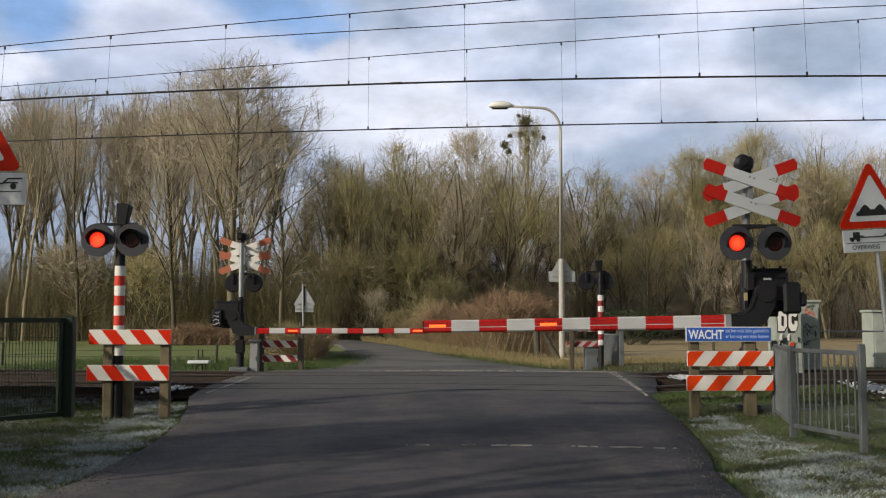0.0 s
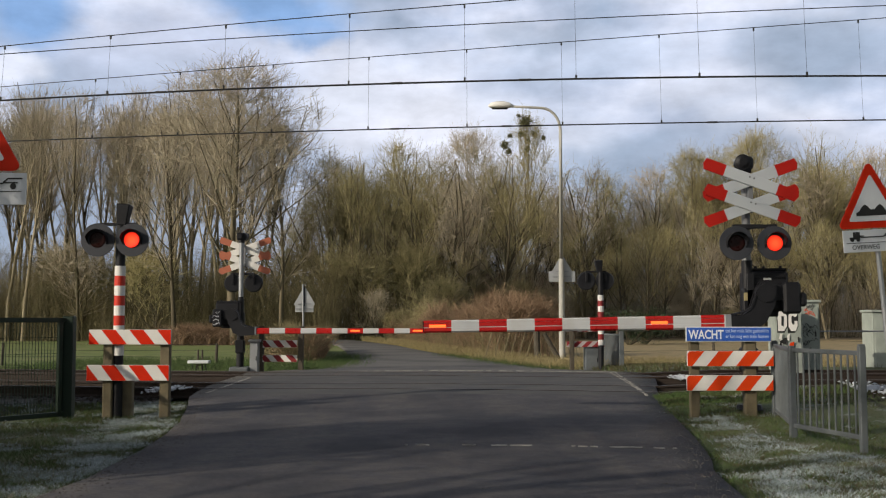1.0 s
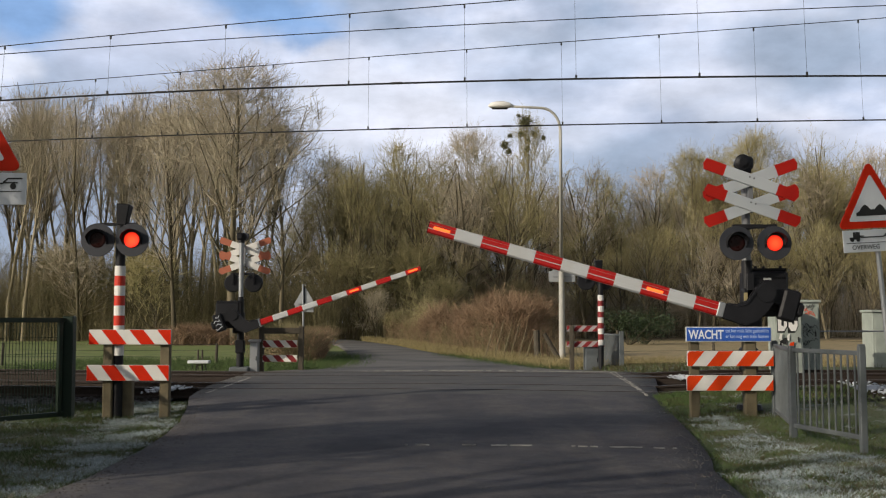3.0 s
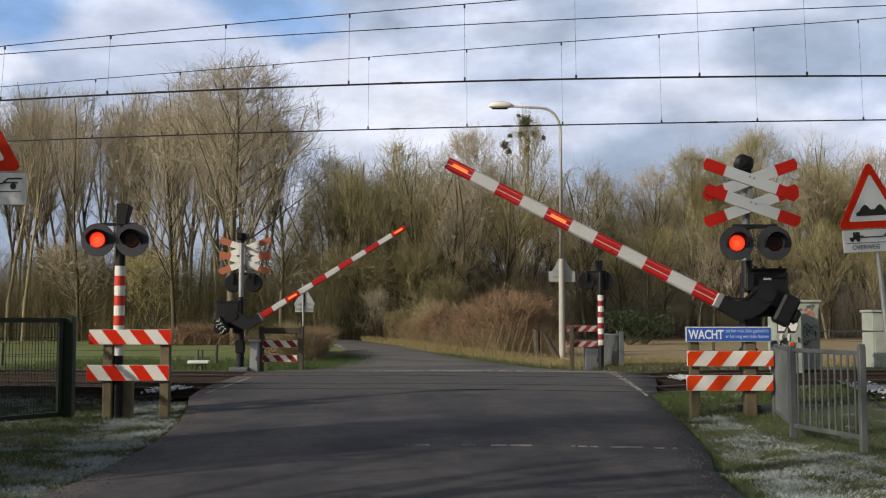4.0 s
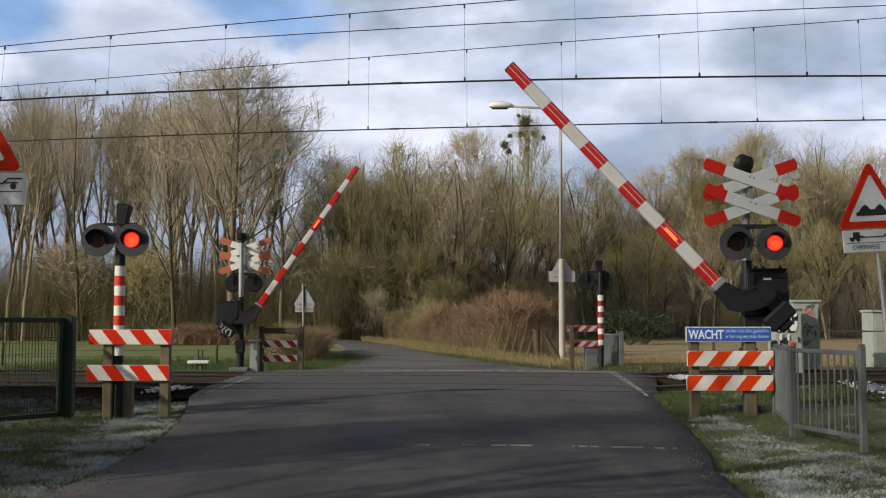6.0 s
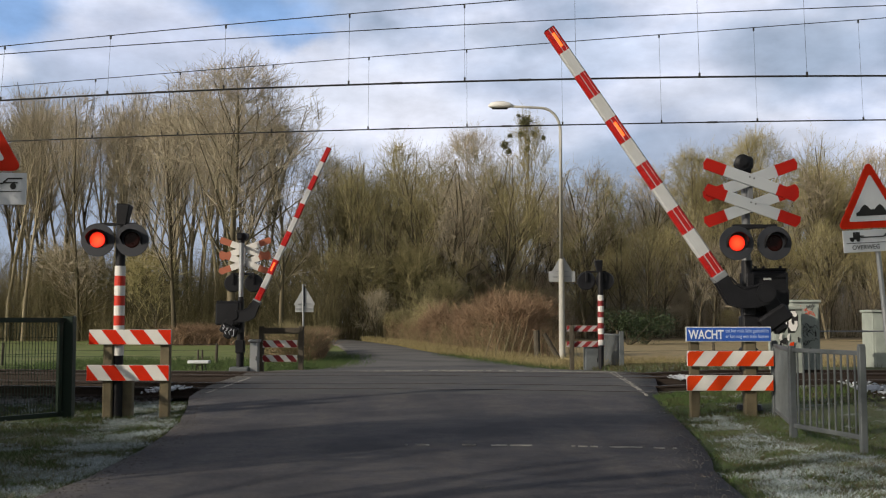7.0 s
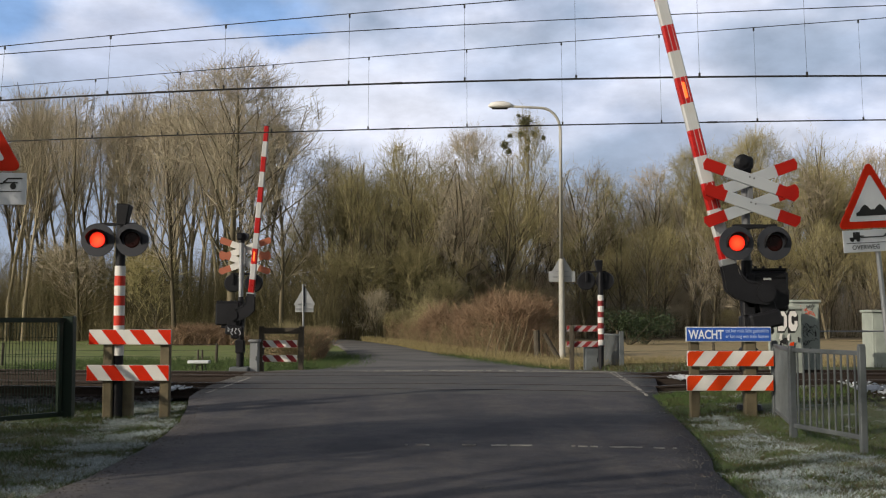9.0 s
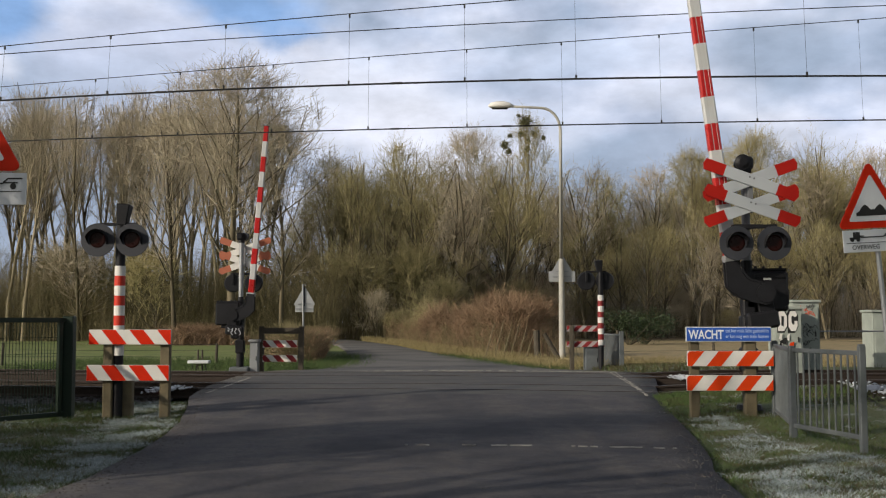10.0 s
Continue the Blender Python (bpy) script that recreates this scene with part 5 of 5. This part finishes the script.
def house():
    """A white house deep in the wood."""
    t = thing("house", pose(6.6, 96, 0), "white plastered house behind the trees", "house")
    wall = part("wall", box(B(), 0, 0, 1.5, 8, 6, 3.2, .02), M_PLASTER, t)
    part("roof", prism(B(), [(-4.4, 3.1), (4.4, 3.1), (3.0, 5.6), (-3.0, 5.6)], -3.4, 3.4), M_TILE, t)
    part("chimney", box(B(), 1.5, 0, 5.9, .6, .6, 1.2, .02), M_TILE, t)
    for x in (-2.6, -.6, 2.4):
        w = part("window", box(B(), x, -3.02, 1.7, 1.1, .08, 1.2, .01), M_SIGNWHITE, t)
        part("pane", box(B(), x, -3.065, 1.7, .9, .02, 1.0), M_GLASS, w)
    part("door", box(B(), .9, -3.03, 1.05, .95, .08, 2.1, .01), M_DARKWOOD, t)


house()


def stems(name, count, place, height, r, material, label, category, spread=.18, seed=1, n=3, bend=True, twigs=False, flat=False):
    """Many thin upright stems or blades in one mesh."""
    rr = np.random.default_rng(seed)
    segs = []
    for _ in range(count):
        x, y = place(rr)
        h = height(x, y, rr)
        z = ground_z(x, y) - .06
        dx, dy = rr.normal(0, spread, 2) * h
        if not bend:
            segs.append((x, y, z, x + dx, y + dy, z + h, r, r * .2))
            continue
        jx, jy, kx, ky = rr.normal(0, .07 + .15 * spread, 4) * h
        m = (x + dx * .3 + jx, y + dy * .3 + jy, z + h * .42)
        q = (x + dx * .62 + kx, y + dy * .62 + ky, z + h * .74)
        segs.append((x, y, z, *m, r, r * .85))
        segs.append((*m, *q, r * .85, r * .6))
        segs.append((*q, x + dx, y + dy, z + h, r * .6, r * .25))
        if twigs:
            for c in (m, q):
                ux, uy = rr.normal(0, .22, 2) * h
                segs.append((*c, c[0] + ux, c[1] + uy, c[2] + h * rr.uniform(.08, .28), r * .6, r * .25))
    return tagged(new(name, array_mesh(name, *(ribbons(segs, seed) if flat else tubes(segs, n)), material)), label, category, kind="stuff")


def along_right(rr, a=36, b=66, w=2.2, off=1.4):
    y = rr.uniform(a, b)
    return road_edges(y)[1] + off + abs(rr.normal(0, w * .5)), y


hedge_h = lambda x, y, rr: (1.45 + .3 * math.sin(y * .7) + .7 * noise.noise((x * .6, y * .5, 4))) * rr.uniform(.5, 1.05) * (1.3 if rr.random() < .12 else 1)
stems("hedge", 5000, lambda rr: along_right(rr), hedge_h, .007, M_HEDGE, "thick hedge of bare reddish-brown stems", "hedge", .16, 21, twigs=True)
stems("hedge", 3500, lambda rr: along_right(rr), lambda x, y, rr: hedge_h(x, y, rr) * .75, .009, M_BRUSH, "lower, darker stems inside the hedge", "hedge", .2, 26, twigs=True)
hs = random.Random(8)
for i in range(40):
    y = 36.5 + 30 * (i / 40) ** 1.15
    x = road_edges(y)[1] + 1.5 + hs.uniform(0, 1.3)
    big = .72 + .22 * math.sin(y * .7) + hs.uniform(-.1, .22)
    tree("shrub", 500 + hs.randrange(4), x, y, big, M_BRUSH, M_HEDGE if y < 55 else M_TWIGDARK, "bare reddish-brown hedge shrub beside the road", "hedge shrubs", hs.uniform(0, 360), hs.uniform(.9, 1.25))
for i in range(11):
    y = 31.5 + 12 * i / 11
    tree("shrub", 500 + hs.randrange(4), road_edges(y)[0] - 1.2 - hs.uniform(0, 1.2), y, hs.uniform(.4, .56), M_BRUSH, M_BRUSH, "low brown bramble bush beside the road", "hedge shrubs", hs.uniform(0, 360), hs.uniform(.9, 1.2))
stems("undergrowth", 4500, lambda rr: (rr.uniform(-42, -7), rr.uniform(68, 76)), lambda x, y, rr: 1 + 6.5 * rr.random() ** 1.5, .014, M_BRUSH, "brush below the tall stand, shade put into its dark colour", "undergrowth", .2, 27, twigs=True)
# saplings take the pale twig colour to stand for sun on the edge
stems("undergrowth", 3800, lambda rr: ((x := rr.uniform(-8, 50)), rr.uniform(78, 90) if x < 10 else rr.uniform(86, 98)), lambda x, y, rr: rr.uniform(2.0, 8.5), .013, M_TWIG, "thin saplings at the edge of the wood, sunlight in their pale colour", "undergrowth", .07, 29, twigs=True)
stems("dry_grass", 7000, lambda rr: along_right(rr, 27, 68, .9, .2), lambda x, y, rr: rr.uniform(.12, .42), .007, M_STRAW, "dry straw-coloured grass along the road", "grass", .35, 22)
stems("hedge", 2200, lambda rr: (road_edges(y := rr.uniform(31, 44))[0] - .9 - abs(rr.normal(0, .7)), y), lambda x, y, rr: rr.uniform(.4, 1.15), .008, M_HEDGE, "brown bramble bank beside the road", "hedge", .3, 23, twigs=True)
stems("hedge", 2000, lambda rr: (road_edges(y := rr.uniform(31, 44))[0] - 1.1 - abs(rr.normal(0, .7)), y), lambda x, y, rr: rr.uniform(.4, 1.1), .010, M_BRUSH, "dark bramble tangle beside the road", "hedge", .36, 28, twigs=True)
stems("undergrowth", 6500, lambda rr: ((x := rr.uniform(-42, 50)), rr.uniform(70, 84) if x < 8 else rr.uniform(88, 100)), lambda x, y, rr: rr.uniform(.7, 3.4), .013, M_BRUSH, "dense brown brush at the foot of the wood", "undergrowth", .3, 24, twigs=True)
stems("thicket", 5500, lambda rr: (rr.uniform(-60, 66), rr.uniform(106, 130)), lambda x, y, rr: rr.uniform(3, 12 if x > 14 else 8.5), .045, M_BRUSH, "far thicket of thin stems deep in the wood", "undergrowth", .16, 25, twigs=True)


def verge(side):
    def place(rr):
        y = rr.uniform(6.3, 15.6) if side else rr.uniform(6.3, 15.3)
        l, r = road_edges(y)
        if side:
            return r + abs(rr.normal(0, 1.6)) - .06, y
        return l - abs(rr.normal(0, 1.4)) + .12, y
    return place


def frost(x, y):
    """How thick the frost lies: in torn patches, most of it along the road."""
    l, r = road_edges(y)
    d = l - x if x < 0 else x - r
    if x < 0:
        lie = .34 * step(.0, .12, d) * (1 - step(.45, 1.2, d)) - .06
    else:
        wide = .5 + .38 * max(0, 11.5 - y)
        lie = .46 * step(.05, .25, d) * (1 - step(wide, wide + .5, d)) * (1 - step(12.6, 13.4, y)) - .26
    return noise.fractal((x * 2.2, y * 2.2, 2), .8, 2.1, 3) * .6 + noise.fractal((x * 8, y * 8, 5), .8, 2.1, 2) * .3 + lie


def frosty(f, lo, hi):
    """Keeps to places with that much frost."""
    def place(rr):
        for _ in range(30):
            x, y = f(rr)
            if lo < frost(x, y) < hi:
                return x, y
        return x, y
    return place


for s in (0, 1):
    stems("grass", 38000, frosty(verge(s), -9, .16), lambda x, y, rr: rr.uniform(.03, .075), .0032, M_BLADE, "short green grass on the verge", "grass", .6, 31 + s, bend=False, flat=True)
    stems("grass", 24000, frosty(verge(s), .14, 9), lambda x, y, rr: rr.uniform(.035, .065), .0045, M_FROST, "short grass white with frost", "grass", .8, 33 + s, bend=False, flat=True)
    stems("dry_grass", 16000, frosty(verge(s), -.12, .3), lambda x, y, rr: rr.uniform(.03, .07), .0036, M_LITTER, "dead brown grass and litter on the verge", "grass", .9, 36 + s, bend=False, flat=True)
stems("grass", 14000, lambda rr: (road_edges(y := rr.uniform(6.3, 15.4))[0] + .05 + rr.normal(0, .08), y), lambda x, y, rr: rr.uniform(.03, .06), .005, M_MOSS, "dark mossy fringe along the edge of the road", "grass", .6, 35, bend=False, flat=True)


def crumbs():
    """Small lumps of old snow caught in the grass."""
    rr = np.random.default_rng(9)
    verts, faces = [], []
    tri8 = ((0, 2, 4), (2, 1, 4), (1, 3, 4), (3, 0, 4), (2, 0, 5), (1, 2, 5), (3, 1, 5), (0, 3, 5))
    spots = [frosty(verge(k), .3, 9) for k in (0, 1)]
    for i in range(1900):
        if i < 700:
            c = ((-4.4, 16.7), (4.5, 19.5), (6.0, 14.7))[i % 3]
            x, y = c[0] + rr.normal(0, .12), c[1] + rr.normal(0, .3)
        else:
            x, y = spots[i % 2](rr)
        s = rr.uniform(.004, .014) * (2.4 if i < 700 else .6)
        z = ground_z(x, y) - .01 + rr.uniform(0, .03) + (.04 if i < 700 else 0)
        k = len(verts)
        for a in ((1, 0, 0), (-1, 0, 0), (0, 1, 0), (0, -1, 0), (0, 0, .45), (0, 0, -.6)):
            verts.append((x + a[0] * s * rr.uniform(.6, 1.6), y + a[1] * s * rr.uniform(.6, 1.3), z + a[2] * s))
        faces += [(k + a, k + b, k + c2) for a, b, c2 in tri8]
    me = bpy.data.meshes.new("snow_crumbs")
    me.from_pydata(verts, [], faces)
    me.materials.append(M_SNOW)
    tagged(new("snow_crumbs", me), "crumbs of old snow caught in the verge grass", "snow", kind="stuff")


crumbs()


def leaf_clump(name, x, y, size, count, material, label, category, seed):
    """An evergreen shrub of many small leaves on a few stems."""
    rr = np.random.default_rng(seed)
    t = thing(name, pose(x, y, 0), label, category)
    verts, faces = [], []
    lumps = [(rr.normal(0, size[0] * .4), rr.normal(0, size[0] * .3), rr.uniform(.3, .8) * size[1]) for _ in range(9)]
    for i in range(count):
        c = np.array(lumps[i % 9]) + rr.normal(0, 1, 3) * (size[0] * .2, size[0] * .2, size[1] * .16)
        c[2] = max(.05, c[2])
        u, v = rr.normal(0, 1, 3), rr.normal(0, 1, 3)
        u *= .07 / np.linalg.norm(u)
        v *= .04 / np.linalg.norm(v)
        verts += [tuple(c - u), tuple(c + v), tuple(c + u), tuple(c - v)]
    faces = np.arange(len(verts)).reshape(-1, 4)
    o = new("leaves", array_mesh("leaves", np.array(verts), faces, material))
    o.parent = t
    segs = [(0, 0, -.1, *l, .04, .015) for l in lumps]
    o = new("stems", array_mesh("stems", *tubes(segs, 5), M_BARK))
    o.parent = t


t = thing("leaning_sticks", pose(2.2, 33.5, 0), "thin dry sticks leaning against a fence", "sticks")
for i, (x, l) in enumerate(((-.9, .8), (-.6, .9), (-.35, .7), (-.1, .8), (.15, .75), (.4, .6))):
    part("stick", rod(B(), (x, 0, -.1), (x + .35, .05 * (i % 2), l + .35), .022, .014, 6), M_WOOD, t)
leaf_clump("evergreen_shrub", 10.3, 58, (1.5, 2.0), 2600, M_EVERGREEN, "dark evergreen shrub at the edge of the field", "shrub", 3)
leaf_clump("evergreen_shrub", 11.6, 60, (1.3, 1.6), 1800, M_EVERGREEN, "low dark evergreen shrub beside another", "shrub", 4)


stems("dry_grass", 4500, lambda rr: (rr.uniform(3.0, 13), rr.uniform(24.6, 32)), lambda x, y, rr: rr.uniform(.1, .3), .007, M_STRAW, "rough dry grass beyond the tracks", "grass", .4, 51)
stems("grass", 5000, lambda rr: (rr.uniform(-11, -3.0), rr.uniform(24.4, 33)), lambda x, y, rr: rr.uniform(.1, .26), .007, M_BLADE, "rough green grass beyond the tracks", "grass", .4, 52)
stems("grass", 3000, lambda rr: (road_edges(y := rr.uniform(25.5, 38))[rr.integers(0, 2)] + rr.normal(0, .35), y), lambda x, y, rr: rr.uniform(.08, .2), .006, M_BLADE, "green grass along the edge of the road", "grass", .4, 53)
def past_deck(rr):
    y = rr.uniform(22.9, 25.2)
    return road_edges(y)[1] + .1 + abs(rr.normal(0, 2.0)), y


stems("grass", 5000, past_deck, lambda x, y, rr: rr.uniform(.05, .14), .006, M_BLADE, "rough grass beside the second track", "grass", .5, 55, bend=False, flat=True)
stems("dry_grass", 6000, past_deck, lambda x, y, rr: rr.uniform(.05, .15), .006, M_LITTER, "dead brown grass beside the second track", "grass", .6, 56, bend=False, flat=True)
stems("grass", 2200, past_deck, lambda x, y, rr: rr.uniform(.04, .1), .006, M_FROST, "frosted grass beside the second track", "grass", .6, 57, bend=False, flat=True)
stems("brush_pile", 2600, lambda rr: (rr.normal(-13.6, 1.5), rr.normal(58, .8)), lambda x, y, rr: max(.2, (1.25 - .28 * abs(x + 13.6)) * rr.uniform(.5, 1.1)), .02, M_HEDGE, "heap of brown cut branches at the field edge", "brush pile", .7, 54)
t = thing("fallen_branch", pose(-15.2, 57, .1), "pale fallen branch at the edge of the field", "branch")
part("limb", sweep(B(), [(-1.2, 0, .12), (-.4, .1, .2), (.4, 0, .16), (1.0, .1, .02)], [.05, .07, .07, .04], 7), M_PALEBARK, t)
part("limb", sweep(B(), [(.1, .05, .18), (.5, -.2, .34), (.8, -.3, .3)], [.04, .03, .02], 6), M_PALEBARK, t)


def grit():
    """Loose grit along both edges of the road and over the deck."""
    rr = np.random.default_rng(19)
    verts, faces = [], []
    tri8 = ((0, 2, 4), (2, 1, 4), (1, 3, 4), (3, 0, 4))
    for i in range(4500):
        y = 6.5 + 19 * rr.random() ** 1.3
        l, r = road_edges(y)
        if i % 15 == 0:
            x = rr.uniform(l, r)
        else:
            x = l + abs(rr.normal(0, .16)) if i % 2 else r - abs(rr.normal(0, .28))
        s = rr.uniform(.003, .011)
        z = crown_z(x, y) + (.008 if 15.6 < y < 22.6 else 0)
        k = len(verts)
        for a in ((1, 0, 0), (-1, 0, 0), (0, 1, 0), (0, -1, 0), (0, 0, .8)):
            verts.append((x + a[0] * s * rr.uniform(.6, 1.5), y + a[1] * s * rr.uniform(.6, 1.5), z + a[2] * s))
        faces += [(k + a, k + b, k + c) for a, b, c in tri8]
    me = bpy.data.meshes.new("grit")
    me.from_pydata(verts, [], faces)
    me.materials.append(M_GRIT)
    tagged(new("grit", me), "loose grit along the edges of the road", "grit", kind="stuff")


grit()

# stems added out of view to shade the verge, road, left sign and ballast
stems("hedge", 5500, lambda rr: (rr.uniform(-11.5, -7.6), rr.uniform(1, 9.4)), lambda x, y, rr: rr.uniform(1.0, 2.5), .035, M_BRUSH, "dense hedge of bare stems added out of view to cast shade", "hedge", .12, 41)
stems("hedge", 330, lambda rr: (rr.uniform(-9, -7.6), rr.uniform(5.2, 7.0)), lambda x, y, rr: rr.uniform(3.5, 6.2), .035, M_BRUSH, "tall clump of bare stems added out of view to shade the sign", "hedge", .06, 43)
stems("hedge", 4500, lambda rr: (rr.uniform(-11.0, -8.2), rr.uniform(12.4, 15.6)), lambda x, y, rr: rr.uniform(1.5, 2.8), .03, M_BRUSH, "low dense stems added out of view to shade the ballast", "hedge", .12, 42)
# trees whose branches shade the road
tree("crown", 203, -9.5, 1.0, .75, M_BARK, M_TWIG, "bare roadside tree out of view", "roadside trees", 20)

# ---- what moves ----
RIGHT_ON = (.15, .85, 1.45, 2.15, 2.75, 3.40, 4.05, 4.75, 5.35, 6.0, 6.65, 7.35, 7.95, 8.65, 9.25)
LEFT_ON = (.45, 1.15, 1.75, 2.40, 3.05, 3.70, 4.35, 5.0, 5.65, 6.3, 6.95, 7.6, 8.25, 8.95)
OFF = 9.55


def blink(ob, spans, at_on, at_off):
    """A lit insert that snaps forward into its lens while it burns and back while it does not."""
    rows = []
    spans = [(round(a * 30) / 30, round(b * 30) / 30) for a, b in spans]
    state = lambda t: any(a <= t < b for a, b in spans)
    rows.append((0, at_on if state(0) else at_off))
    for c in sorted({c for s in spans for c in s if 0 < c < 10}):
        before, after = state(c - .05), state(c + .05)
        if before != after:
            rows.append((c - 1 / 30, at_on if before else at_off))
            rows.append((c, at_on if after else at_off))
    rows.append((10, at_on if state(9.99) else at_off))
    walk(ob, rows)


def motions():
    left = [(0, .15)] + [(a, min([b for b in RIGHT_ON if b > a] + [OFF])) for a in LEFT_ON]
    right = [(a, min([b for b in LEFT_ON if b > a] + [OFF])) for a in RIGHT_ON]
    for glows in (NEAR_BARRIER[2], FAR_BARRIER[2], NEAR_POST[1], FAR_POST[1]):
        for g, spans in zip(glows, (left, right)):
            blink(g, spans, pose(0, -.040, 0), pose(0, -.012, 0))
    near = [(0, 0), (1.5, 0), (1.6, 1.6), (1.8, 3.9), (2.0, 6.1), (2.3, 9.2), (2.5, 10.9), (2.7, 13.2), (3.8, 25.9), (4.1, 29.2), (4.5, 33.6), (5.0, 38.6), (5.5, 43.2), (6.8, 55.2), (7.5, 61.9), (8.0, 67.0), (8.5, 72.6), (9.0, 77.6), (9.5, 82.3), (9.75, 83.5), (10, 83.7)]
    far = [(0, 0), (1.5, 0), (2.0, 6.1), (2.5, 12.3), (3.8, 29.5), (4.1, 33.1), (4.5, 38.4), (5.0, 44.2), (5.5, 49.7), (6.8, 63.4), (7.5, 71.0), (8.0, 78.0), (8.4, 83.0), (8.7, 85.3), (10, 85.4)]
    for (t, boom, _g, strips), rows in ((NEAR_BARRIER, near), (FAR_BARRIER, far)):
        off = .9 if t is NEAR_BARRIER[0] else 0
        walk(boom, [(s, pose(boom.location.x, boom.location.y, boom.location.z, 0, a - off, 0)) for s, a in rows])
        side = 1 if t is FAR_BARRIER[0] else -1
        order = (right, left) if side < 0 else (left, right)
        # near tip strip: its glow from 6.2 s stands for a sun glint
        for g, spans in zip(strips, (*order, [(0, 5.2), (6.2, OFF)] if side < 0 else [(0, 4.2)])):
            x, z = g.location.x, g.location.z
            blink(g, spans, pose(x, side * .049, z), pose(x, 0, z))
    walk(SKY, [(0, pose(0, 0, 0)), (10, pose(0, 0, 0, 0, 0, 1.7))])


motions()
